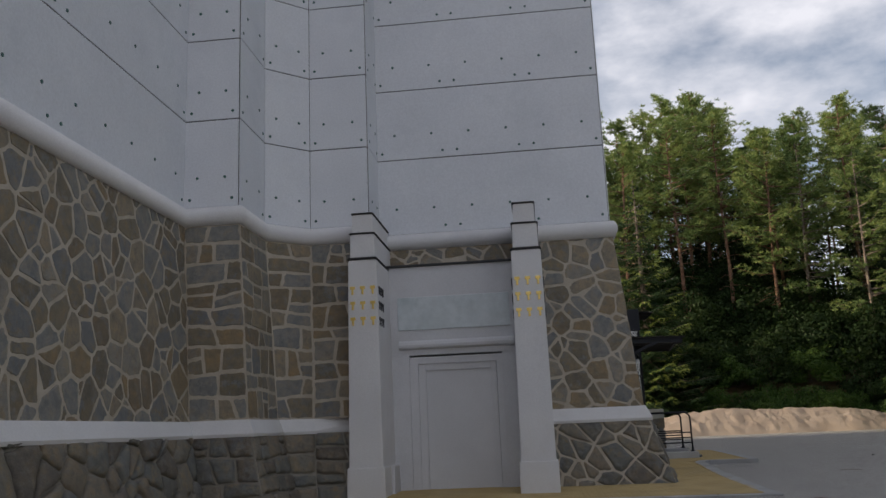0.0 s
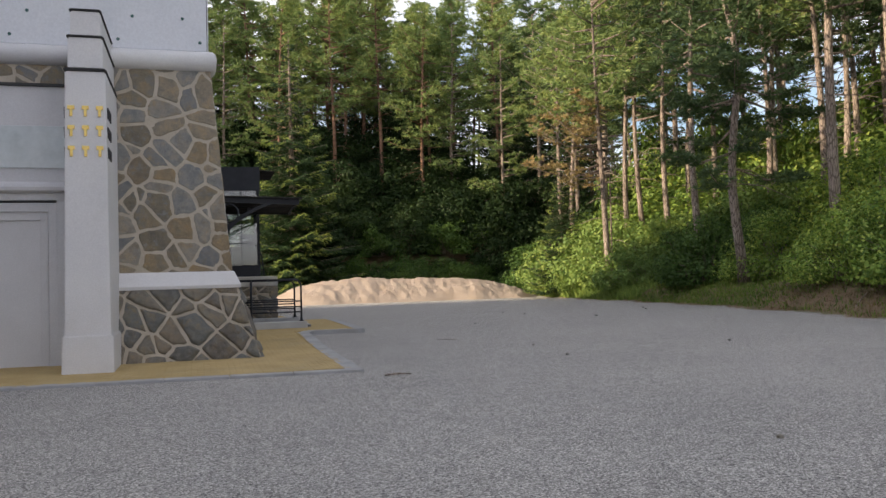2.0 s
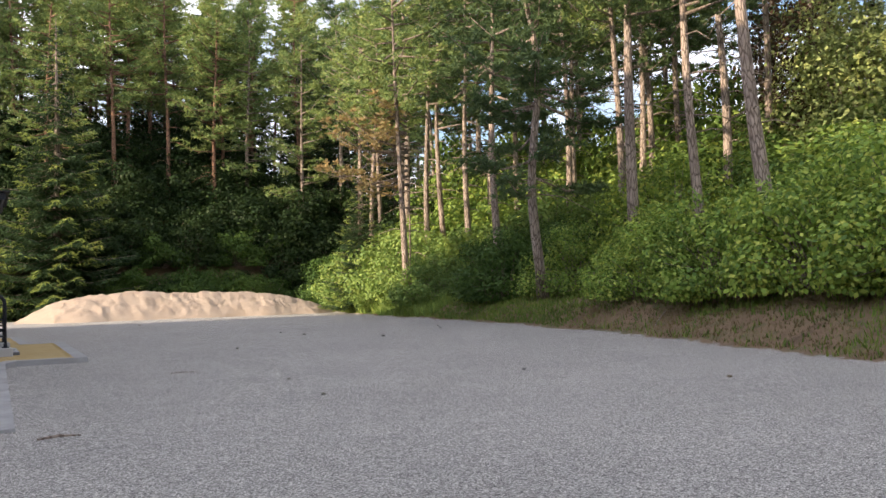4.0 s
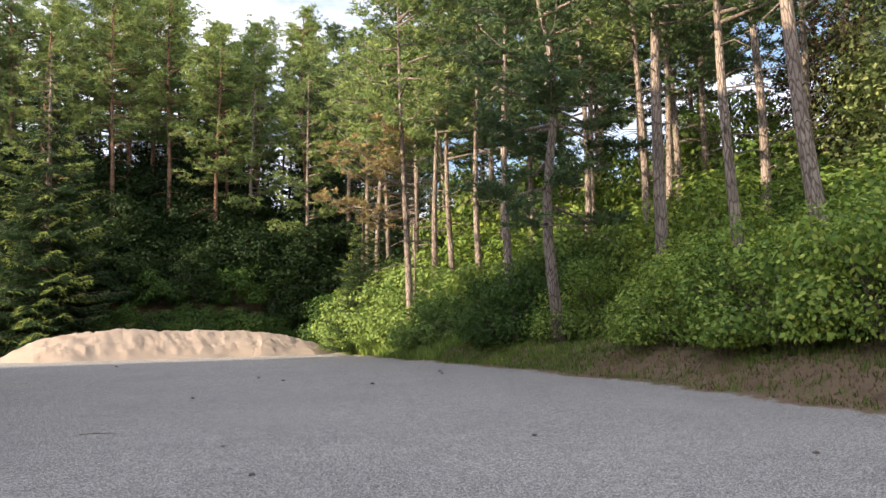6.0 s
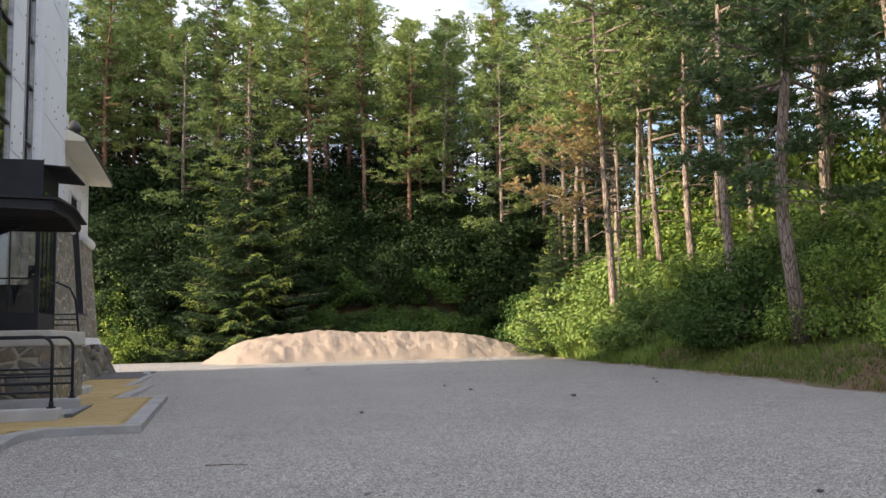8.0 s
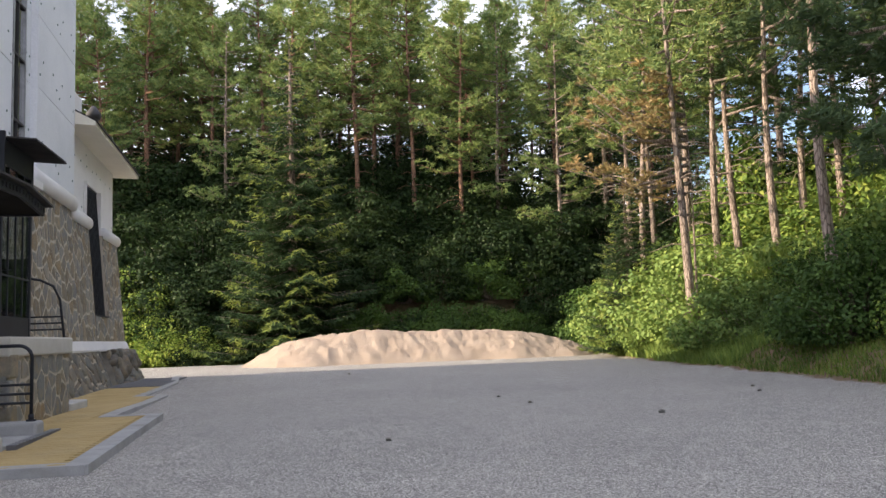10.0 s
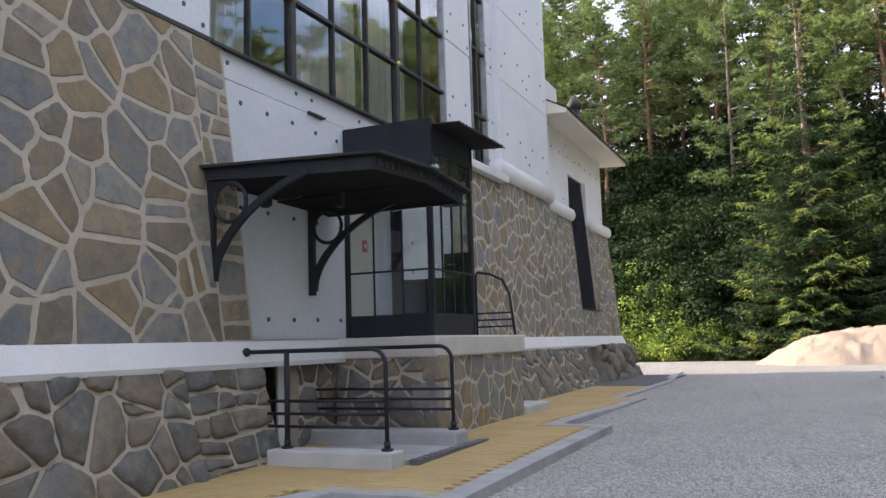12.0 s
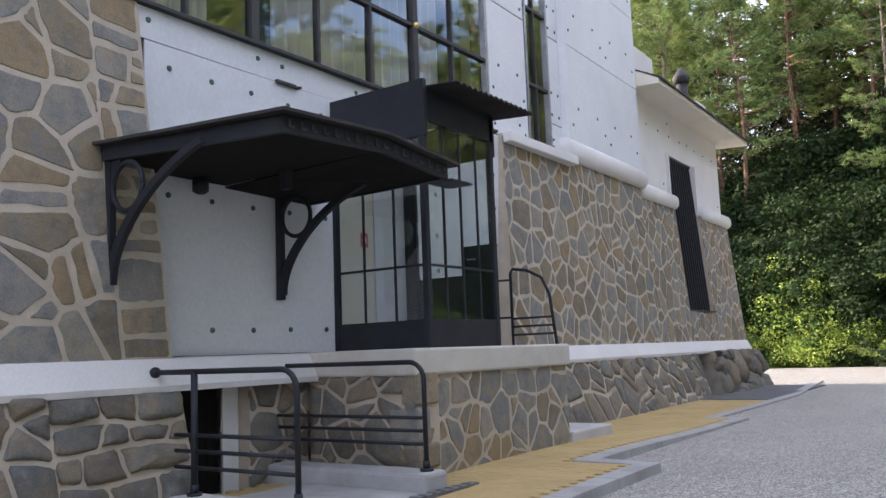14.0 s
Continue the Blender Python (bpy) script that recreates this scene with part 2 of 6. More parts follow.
M_PINE = leaf_material("pine_needles", [(0.120, 0.200, 0.085), (0.205, 0.300, 0.115), (0.285, 0.375, 0.140), (0.380, 0.415, 0.165)])
M_DKPINE = leaf_material("black_pine_needles", [(0.073, 0.122, 0.059), (0.108, 0.168, 0.079), (0.143, 0.197, 0.079)])
M_DRYPINE = leaf_material("dry_needles", [(0.30, 0.215, 0.11), (0.36, 0.28, 0.15), (0.26, 0.24, 0.11)])
M_SPRUCE = leaf_material("spruce_needles", [(0.036, 0.072, 0.042), (0.055, 0.10, 0.05), (0.085, 0.14, 0.06)])
M_TIPS = leaf_material("spruce_fresh_tips", [(0.18, 0.25, 0.085), (0.26, 0.34, 0.10), (0.35, 0.41, 0.115)])
M_MIDLEAF = leaf_material("undergrowth_leaves", [(0.055, 0.105, 0.03), (0.08, 0.15, 0.038), (0.12, 0.20, 0.045)], 0.24)
M_LEAF = leaf_material("leaves", [(0.11, 0.19, 0.05), (0.21, 0.33, 0.07), (0.33, 0.46, 0.095), (0.50, 0.55, 0.135)], 0.24)
# undergrowth leaves: the deep shade of the wood is put into their colour
M_SHADELEAF = leaf_material("shade_dark_leaves", [(0.020, 0.040, 0.016), (0.031, 0.059, 0.021), (0.047, 0.083, 0.026)], 0.24)
# yellow-green leaves made paler, so the colour carries part of the sunlight
M_SUNLEAF = leaf_material("sun_yellow_leaves", [(0.15, 0.245, 0.075), (0.21, 0.315, 0.085), (0.30, 0.38, 0.11)], 0.24)
M_GRASS = leaf_material("grass_blades", [(0.10, 0.19, 0.04), (0.16, 0.25, 0.06), (0.24, 0.24, 0.09)], 0.35)
M_DRYGRASS = leaf_material("dry_grass", [(0.22, 0.16, 0.08), (0.28, 0.20, 0.11), (0.14, 0.14, 0.05)], 0.3)


def ground_material():
    m, nt, b = nodes("gravel_and_soil")
    pos = position(nt)
    att = nt.nodes.new("ShaderNodeAttribute")
    att.attribute_name = "soil"
    v1 = nt.nodes.new("ShaderNodeTexVoronoi")
    v1.inputs["Scale"].default_value = 78.0
    link(nt, pos, v1.inputs["Vector"])
    v2 = nt.nodes.new("ShaderNodeTexVoronoi")
    v2.inputs["Scale"].default_value = 26.0
    link(nt, pos, v2.inputs["Vector"])
    sep = nt.nodes.new("ShaderNodeSeparateColor")
    link(nt, v1.outputs["Color"], sep.inputs["Color"])
    pebble = ramp(nt, sep.outputs["Red"], [(0.0, (0.09, 0.088, 0.087)), (0.3, (0.32, 0.31, 0.297)), (0.72, (0.50, 0.484, 0.464)), (1.0, (0.86, 0.84, 0.81))])
    gap = ramp(nt, v1.outputs["Distance"], [(0.25, (1.06, 1.05, 1.04)), (0.75, (0.5, 0.49, 0.48))])
    col = mix(nt, 0.8, pebble.outputs["Color"], gap.outputs["Color"], "MULTIPLY")
    big = noise_node(nt, 0.35, 6, pos, 0.6)
    col = mix(nt, 0.7, col, ramp(nt, big.outputs["Fac"], [(0.3, (0.86, 0.85, 0.84)), (0.7, (1.1, 1.09, 1.06))]).outputs["Color"], "MULTIPLY")
    mid = noise_node(nt, 3.0, 5, pos, 0.7)
    col = mix(nt, 0.5, col, ramp(nt, mid.outputs["Fac"], [(0.35, (0.86, 0.86, 0.86)), (0.65, (1.08, 1.08, 1.07))]).outputs["Color"], "MULTIPLY")
    soiln = noise_node(nt, 1.4, 8, pos, 0.7)
    soil = ramp(nt, soiln.outputs["Fac"], [(0.3, (0.11, 0.075, 0.045)), (0.5, (0.21, 0.14, 0.085)), (0.62, (0.12, 0.11, 0.05)), (0.75, (0.25, 0.18, 0.11))])
    edge = noise_node(nt, 2.2, 5, pos, 0.7)
    add = nt.nodes.new("ShaderNodeMath")
    add.operation = "MULTIPLY_ADD"
    add.inputs[1].default_value = 0.5
    link(nt, edge.outputs["Fac"], add.inputs[0])
    link(nt, att.outputs["Fac"], add.inputs[2])
    msk = ramp(nt, add.outputs["Value"], [(0.68, (0, 0, 0)), (0.78, (1, 1, 1))])
    col = mix(nt, msk.outputs["Color"], col, soil.outputs["Color"])
    link(nt, col, b.inputs["Base Color"])
    b.inputs["Roughness"].default_value = 0.95
    h = mix(nt, 0.4, v1.outputs["Distance"], v2.outputs["Distance"])
    inv = nt.nodes.new("ShaderNodeInvert")
    link(nt, h, inv.inputs["Color"])
    bump(nt, b, inv.outputs["Color"], 0.8, 0.018)
    return m


M_GROUND = ground_material()


# ---- mesh helpers ----
def mesh_ob(name, verts, faces, material, parent=None, label="", smooth=False):
    me = bpy.data.meshes.new(name)
    me.from_pydata([tuple(v) for v in verts], [], faces)
    me.materials.append(material)
    if smooth:
        me.polygons.foreach_set("use_smooth", [True] * len(me.polygons))
    me.update()
    ob = new(name, me)
    if parent is not None:
        ob.parent = parent
    if label:
        ob["label"] = label
    return ob


def part(name, bm, material, parent=None, label="", smooth=False):
    me = bpy.data.meshes.new(name)
    bm.normal_update()
    bm.to_mesh(me)
    bm.free()
    me.materials.append(material)
    if smooth:
        me.polygons.foreach_set("use_smooth", [True] * len(me.polygons))
    ob = new(name, me)
    if parent is not None:
        ob.parent = parent
    if label:
        ob["label"] = label
    return ob


def share(name, me, parent, m):
    ob = new(name, me)
    ob.parent = parent
    ob.matrix_basis = m
    return ob


def box_bm(x0, x1, y0, y1, z0, z1, bevel=0.0, bm=None):
    own = bm is None
    bm = bm or bmesh.new()
    r = bmesh.ops.create_cube(bm, size=1)
    for v in r["verts"]:
        v.co = ((x0 + x1) / 2 + v.co.x * (x1 - x0), (y0 + y1) / 2 + v.co.y * (y1 - y0), (z0 + z1) / 2 + v.co.z * (z1 - z0))
    if bevel > 0:
        es = {e for v in r["verts"] for e in v.link_edges}
        bmesh.ops.bevel(bm, geom=list(es), offset=bevel, segments=2, affect="EDGES", profile=0.5)
    return bm


def box(name, x0, x1, y0, y1, z0, z1, material, parent=None, label="", bevel=0.006):
    return part(name, box_bm(x0, x1, y0, y1, z0, z1, bevel), material, parent, label)


def tube_data(pts, radii, sides=8, cap=True):
    """Vertices and faces of a tube along points, with a radius at each."""
    V, F = [], []
    pts = [Vector(p) for p in pts]
    ref = Vector((0, 0, 1))
    d0 = (pts[1] - pts[0]).normalized()
    if abs(d0.z) > 0.9:
        ref = Vector((1, 0, 0))
    side = d0.cross(ref).normalized()
    for i, p in enumerate(pts):
        d = (pts[min(i + 1, len(pts) - 1)] - pts[max(i - 1, 0)]).normalized()
        side = (side - d * side.dot(d)).normalized()
        up = d.cross(side)
        r = radii[i] if isinstance(radii, (list, tuple)) else radii
        for k in range(sides):
            a = 2 * math.pi * k / sides
            V.append(p + (side * math.cos(a) + up * math.sin(a)) * r)
    for i in range(len(pts) - 1):
        for k in range(sides):
            a, b = i * sides + k, i * sides + (k + 1) % sides
            F.append((a, b, b + sides, a + sides))
    if cap:
        F.append(tuple(range(sides - 1, -1, -1)))
        F.append(tuple((len(pts) - 1) * sides + k for k in range(sides)))
    return V, F


def tube(name, pts, radii, material, parent=None, sides=8, label=""):
    V, F = tube_data(pts, radii, sides)
    return mesh_ob(name, V, F, material, parent, label, smooth=True)


def prism(name, outline, axis, a, b, material, parent=None, label=""):
    """Extrude a closed outline of 2D points along one axis from a to b."""
    n = len(outline)
    def at(p, q):
        return {"x": (q, p[0], p[1]), "y": (p[0], q, p[1]), "z": (p[0], p[1], q)}[axis]
    V = [at(p, a) for p in outline] + [at(p, b) for p in outline]
    F = [(i, (i + 1) % n, (i + 1) % n + n, i + n) for i in range(n)] + [tuple(range(n - 1, -1, -1)), tuple(range(n, 2 * n))]
    ob = mesh_ob(name, V, F, material, parent, label)
    bm = bmesh.new()
    bm.from_mesh(ob.data)
    bmesh.ops.recalc_face_normals(bm, faces=bm.faces)
    bm.to_mesh(ob.data)
    bm.free()
    return ob


def thing(name, label, category, at=(0, 0, 0), group="", kind=""):
    e = new(name)
    e.location = at
    e.empty_display_size = 0.2
    return tagged(e, label, category, group, kind)


def structure(ob, label, category):
    return tagged(ob, label, category, kind="structure")


# ---- terrain ----
EDGE = [(12.0, -40.0), (15.4, 4.0), (17.3, 15.0), (18.2, 19.5), (18.9, 23.2), (19.4, 28.3), (20.35, 35.4), (21.35, 43.4), (22.9, 52.0), (25.5, 61.0)]
NORTH = 64.0


def edge_x(y):
    for (xa, ya), (xb, yb) in zip(EDGE, EDGE[1:]):
        if y <= yb:
            return xa + (xb - xa) * (y - ya) / (yb - ya)
    return EDGE[-1][0] + (y - EDGE[-1][1]) * 0.4


def smooth01(v):
    v = min(1.0, max(0.0, v))
    return v * v * (3 - 2 * v)


def yard(x, y):
    return 0.02 + 0.30 * smooth01((y - 11.0) / 22.0) + 0.04 * smooth01((y - 33) / 20)


def outside(x, y):
    """Metres beyond the edge of the yard."""
    e = (x - edge_x(y)) * 0.93
    n = y - (NORTH - 0.05 * x)
    return max(e, n), e, n


def ground_z(x, y):
    d, e, n = outside(x, y)
    z = yard(x, y)
    if e > 0:
        z += 0.30 * smooth01(e / 1.2) + 0.26 * min(e, 14.0)
    if n > 0:
        z += 0.66 * min(n, 17.0) * smooth01(n / 6.0) * (1.0 if e <= 0 else max(0.0, 1 - e / 12))
    if d > 0:
        z += 0.25 * min(1, d) * noise.noise(Vector((x * 0.35, y * 0.35, 0)))
    return z


def build_ground():
    xs = sorted(set([-900.0, -400.0, -150.0, -70.0] + [-40 + 2.0 * i for i in range(15)] + [-12 + 0.6 * i for i in range(95)] + [46 + 3.0 * i for i in range(12)] + [120.0, 220.0, 500.0, 900.0]))
    ys = sorted(set([-900.0, -400.0, -150.0, -70.0] + [-40 + 3.0 * i for i in range(13)] + [-2 + 0.6 * i for i in range(125)] + [74 + 3.0 * i for i in range(12)] + [150.0, 260.0, 500.0, 900.0]))
    nx, ny = len(xs), len(ys)
    V, S = [], []
    for y in ys:
        for x in xs:
            xx, yy = max(-60, min(80, x)), max(-60, min(110, y))
            V.append((x, y, ground_z(xx, yy)))
            d = outside(xx, yy)[0]
            S.append(min(1.0, max(0.0, 0.5 + d * 0.8)))
    F = [(j * nx + i, j * nx + i + 1, (j + 1) * nx + i + 1, (j + 1) * nx + i) for j in range(ny - 1) for i in range(nx - 1)]
    ob = mesh_ob("ground", V, F, M_GROUND, smooth=True)
    a = ob.data.attributes.new("soil", "FLOAT", "POINT")
    a.data.foreach_set("value", S)
    return structure(ob, "grey crushed-stone yard with a rising bank of soil and dry grass", "ground")


ground = build_ground()

# ---- the building: outline of its upper walls, seen side to the right of the way along it ----
PLAN = [(-7.08, -12.0), (-7.08, 16.1), (-5.9, 16.1), (-5.9, 17.7), (-5.05, 18.5), (-3.66, 18.5), (-3.66, 19.68), (1.88, 19.68), (1.88, 40.0)]
Z_FOOT, Z_BASE, Z_SKIRT, Z_BAND0, Z_BAND1, Z_TOP = -0.3, 1.48, 1.78, 5.72, 6.1, 17.1
ROWS_Z = [6.1, 8.0, 9.82, 11.64, 13.46, 15.28, 17.1]


def outset(d, plan=PLAN):
    """The outline moved outwards by d, with mitred corners."""
    out = []
    n = len(plan)
    for i, p in enumerate(plan):
        ns = []
        if i > 0:
            a, b = Vector(plan[i - 1]), Vector(p)
            t = (b - a).normalized()
            ns.append(Vector((t.y, -t.x)))
        if i < n - 1:
            a, b = Vector(p), Vector(plan[i + 1])
            t = (b - a).normalized()
            ns.append(Vector((t.y, -t.x)))
        if len(ns) == 1:
            q = Vector(p) + ns[0] * d
        else:
            m = (ns[0] + ns[1])
            q = Vector(p) + m * (d / max(0.2, 1 + ns[0].dot(ns[1])))
        out.append((q.x, q.y))
    return out


def offset_at(z):
    """How far the battered wall stands out at a height."""
    if z >= Z_BAND0:
        return 0.05
    if z >= Z_SKIRT:
        return 0.05 + (Z_BAND0 - z) / (Z_BAND0 - Z_SKIRT) * 0.32
    if z >= Z_BASE:
        return 0.40
    return 0.46 + (Z_BASE - z) / 1.4 * 0.42


def drift(y):
    """How far the entrance side stands back beyond the platform."""
    return 0.025 * max(0.0, y - 31.6)


class Quad:
    """A flat piece of wall from its four corners: u along, v up."""
    def __init__(self, bl, br, tr, tl):
        self.c = [Vector((p[0] - (drift(p[1]) if p[0] > 1.0 else 0.0), p[1], p[2])) for p in (bl, br, tr, tl)]
        self.n = (self.c[1] - self.c[0]).cross(self.c[3] - self.c[0]).normalized()
        self.w = ((self.c[1] - self.c[0]).length + (self.c[2] - self.c[3]).length) / 2
        self.h = ((self.c[3] - self.c[0]).length + (self.c[2] - self.c[1]).length) / 2

    def at(self, u, v, d=0.0):
        a, b = u / self.w, v / self.h
        lo = self.c[0].lerp(self.c[1], a)
        hi = self.c[3].lerp(self.c[2], a)
        return lo.lerp(hi, b) + self.n * d


def clip(poly, nx, ny, c):
    """Keep the part of a polygon where nx*x + ny*y <= c."""
    out = []
    for i, (x, y) in enumerate(poly):
        px, py = poly[i - 1]
        a, b = nx * px + ny * py - c, nx * x + ny * y - c
        if (a <= 0) != (b <= 0):
            t = a / (a - b)
            out.append((px + (x - px) * t, py + (y - py) * t))
        if b <= 0:
            out.append((x, y))
    return out


def cells(w, h, sx, sy, joint, rng, holes=(), jitter=0.46):
    """Irregular stones that fill a w x h field, with joints between them."""
    nx, ny = max(1, round(w / sx)), max(1, round(h / sy))
    seeds = []
    for j in range(-1, ny + 1):
        for i in range(-1, nx + 1):
            off = 0.5 if j % 2 else 0.0
            seeds.append(((i + 0.25 + off + rng.uniform(-jitter, jitter)) * w / nx, (j + 0.5 + rng.uniform(-jitter, jitter)) * h / ny))
    drop = set(k for k in range(len(seeds)) if rng.random() < 0.26)
    seeds = [s for k, s in enumerate(seeds) if k not in drop]
    seeds += [(rng.uniform(0, w), rng.uniform(0, h)) for _ in range(len(seeds) // 4)]
    A = np.array(seeds)
    wgt = [rng.choice((-1.0, -0.6, 0.0, 0.3, 1.0)) * 0.16 * sx * sy for _ in seeds]
    polys = []
    for k, (x, y) in enumerate(seeds):
        poly = [(0, 0), (w, 0), (w, h), (0, h)]
        d2 = (A[:, 0] - x) ** 2 + (A[:, 1] - y) ** 2
        for o in np.argsort(d2)[1:22]:
            dx, dy = A[o, 0] - x, A[o, 1] - y
            L = math.hypot(dx, dy)
            if L < 1e-6:
                continue
            c = (dx * (A[o, 0] + x) / 2 + dy * (A[o, 1] + y) / 2) / L + (wgt[k] - wgt[o]) / (2 * L) - joint * rng.uniform(0.7, 1.3) / 2
            poly = clip(poly, dx / L, dy / L, c)
            if len(poly) < 3:
                break
        for (hx0, hx1, hy0, hy1) in holes:
            if len(poly) < 3:
                break
            cx = sum(p[0] for p in poly) / len(poly)
            cy = sum(p[1] for p in poly) / len(poly)
            ax = [(hx0 - cx, -1, 0), (cx - hx1, 1, 0), (hy0 - cy, 0, -1), (cy - hy1, 0, 1)]
            m = max(ax)
            if m[0] <= 0:
                poly = []
            elif m[1] == -1:
                poly = clip(poly, 1, 0, hx0)
            elif m[1] == 1:
                poly = clip(poly, -1, 0, -hx1)
            elif m[2] == -1:
                poly = clip(poly, 0, 1, hy0)
            else:
                poly = clip(poly, 0, -1, -hy1)
        if len(poly) < 3:
            continue
        area = abs(sum(poly[i - 1][0] * poly[i][1] - poly[i][0] * poly[i - 1][1] for i in range(len(poly)))) / 2
        if area > 0.008:
            polys.append(poly)
    return polys


def courses(w, h, sx, sy, joint, rng, holes=()):
    """Squared stones laid in uneven rows, with a split or doubled stone here and there."""
    ny = max(1, round(h / sy))
    cuts = [0.0]
    for _ in range(ny):
        cuts.append(cuts[-1] + rng.uniform(0.65, 1.4))
    rows = [c * h / cuts[-1] for c in cuts]
    waves = [(0.0, 0.0, 1.0)] + [(rng.uniform(0.012, 0.035), rng.uniform(0, 6), rng.uniform(2.0, 5.0)) for _ in range(ny - 1)] + [(0.0, 0.0, 1.0)]
    def line(k, x):
        a, p, f = waves[k]
        return rows[k] + a * math.sin(x * f + p)
    raw = []
    for k in range(ny):
        x, ends = 0.0, [(0.0, 0.0)]
        while x < w - sx * 0.6:
            x += sx * rng.choice((0.55, 0.8, 0.95, 1.1, 1.45)) * rng.uniform(0.9, 1.1)
            if x > w - sx * 0.4:
                break
            t = rng.uniform(-0.07, 0.07)
            ends.append((x + t, x - t))
        ends.append((w, w))
        for (a0, a1), (b0, b1) in zip(ends, ends[1:]):
            m0, m1 = (a0 + b0) / 2, (a1 + b1) / 2
            lo = [(a0, line(k, a0)), (m0, line(k, m0)), (b0, line(k, b0))]
            hi = [(b1, line(k + 1, b1)), (m1, line(k + 1, m1)), (a1, line(k + 1, a1))]
            if rows[k + 1] - rows[k] > sy * 1.05 and rng.random() < 0.3:
                f, g = rng.uniform(0.35, 0.65), rng.uniform(0.35, 0.65)
                pa = (a0 + (a1 - a0) * f, lo[0][1] + (hi[2][1] - lo[0][1]) * f)
                pb = (b0 + (b1 - b0) * g, lo[2][1] + (hi[0][1] - lo[2][1]) * g)
                raw += [lo + [pb, pa], [pa, pb] + hi]
            else:
                raw.append(lo + hi)
    polys = []
    for p in raw:
        q = list(p)
        for a, b in zip(p, p[1:] + p[:1]):
            dx, dy = b[0] - a[0], b[1] - a[1]
            L = math.hypot(dx, dy)
            if L > 1e-5 and len(q) >= 3:
                nx, ny2 = dy / L, -dx / L
                q = clip(q, nx, ny2, nx * a[0] + ny2 * a[1] - joint * rng.uniform(0.35, 0.7))
        for (hx0, hx1, hy0, hy1) in holes:
            if len(q) < 3:
                break
            cx, cy = sum(v[0] for v in q) / len(q), sum(v[1] for v in q) / len(q)
            if cy > hy1:
                q = clip(q, 0, -1, -hy1)
            elif cx > hx1:
                q = clip(q, -1, 0, -hx1)
            elif cx < hx0:
                q = clip(q, 1, 0, hx0)
            else:
                q = []
        if len(q) >= 3:
            polys.append(q)
    return polys


def rounded(poly, rng, wob):
    """Cut the corners of a polygon and let its sides waver."""
    out = []
    n = len(poly)
    for i in range(n):
        p, a, b = Vector(poly[i]), Vector(poly[i - 1]), Vector(poly[(i + 1) % n])
        la, lb = (a - p).length, (b - p).length
        if la < 1e-6 or lb < 1e-6:
            continue
        k = rng.uniform(0.008, 0.032)
        q = p.lerp(a, min(0.35, k / la))
        out.append((q.x + rng.uniform(-wob, wob) * 0.5, q.y + rng.uniform(-wob, wob) * 0.5))
        q = p.lerp(b, min(0.35, k / lb))
        out.append((q.x + rng.uniform(-wob, wob) * 0.5, q.y + rng.uniform(-wob, wob) * 0.5))
        if lb > 0.16:
            for f in (0.36, 0.66):
                m = p.lerp(b, f)
                out.append((m.x + rng.uniform(-wob, wob), m.y + rng.uniform(-wob, wob)))
    return out


def stone_faces(quad, poly, rng, proud, bulge):
    n = len(poly)
    cx = sum(p[0] for p in poly) / n
    cy = sum(p[1] for p in poly) / n
    V, F = [], []
    rings = [(1.0, -0.02), (0.985, proud * 0.8), (0.93, proud + bulge * 0.35)]
    if bulge > 0.012:      # boulders: a rounded shoulder and a lumpy face
        rings = [(1.0, -0.02), (0.97, proud * 0.6), (0.88, proud + bulge * 0.45), (0.62, proud + bulge * 0.85)]
    for s, d in rings:
        for x, y in poly:
            px, py = cx + (x - cx) * s, cy + (y - cy) * s
            lump = bulge * 0.55 * noise.noise(Vector((px * 5.0, py * 5.0, cx + cy))) if s < 0.9 and bulge > 0.012 else 0.0
            V.append(quad.at(px, py, d + lump))
    V.append(quad.at(cx, cy, proud + bulge * rng.uniform(0.7, 1.1)))
    last = len(rings) - 1
    for r in range(last):
        for i in range(n):
            j = (i + 1) % n
            F.append((r * n + i, r * n + j, (r + 1) * n + j, (r + 1) * n + i))
    F += [(last * n + i, last * n + (i + 1) % n, (last + 1) * n) for i in range(n)]
    return V, F


def stonework(wall, quad, sx, sy, joint, seed, material, joined=None, proud=0.012, bulge=0.012, wob=0.006, holes=(), limit=300, jitter=0.46):
    """Lay stones on a wall: the first ones as pieces of their own, the others joined."""
    rng = random.Random(seed)
    polys = courses(quad.w, quad.h, sx, sy, joint, rng, holes) if jitter < 0.3 else cells(quad.w, quad.h, sx, sy, joint, rng, holes, jitter)
    JV, JF = [], []
    for k, p in enumerate(polys):
        V, F = stone_faces(quad, rounded(p, rng, wob), rng, proud * rng.uniform(0.6, 1.5), bulge * rng.uniform(0.3, 1.6))
        if k < limit and joined is None:
            mesh_ob("stone", V, F, material, wall, smooth=bulge > 0.015)
        else:
            o = len(JV)
            JV += V
            JF += [tuple(i + o for i in f) for f in F]
    if JV:
        ob = mesh_ob("stones", JV, JF, joined or M_STONE_I, wall)
        tagged(ob, kind="stuff")


STONE_JOBS = []      # stone by stone work is laid last


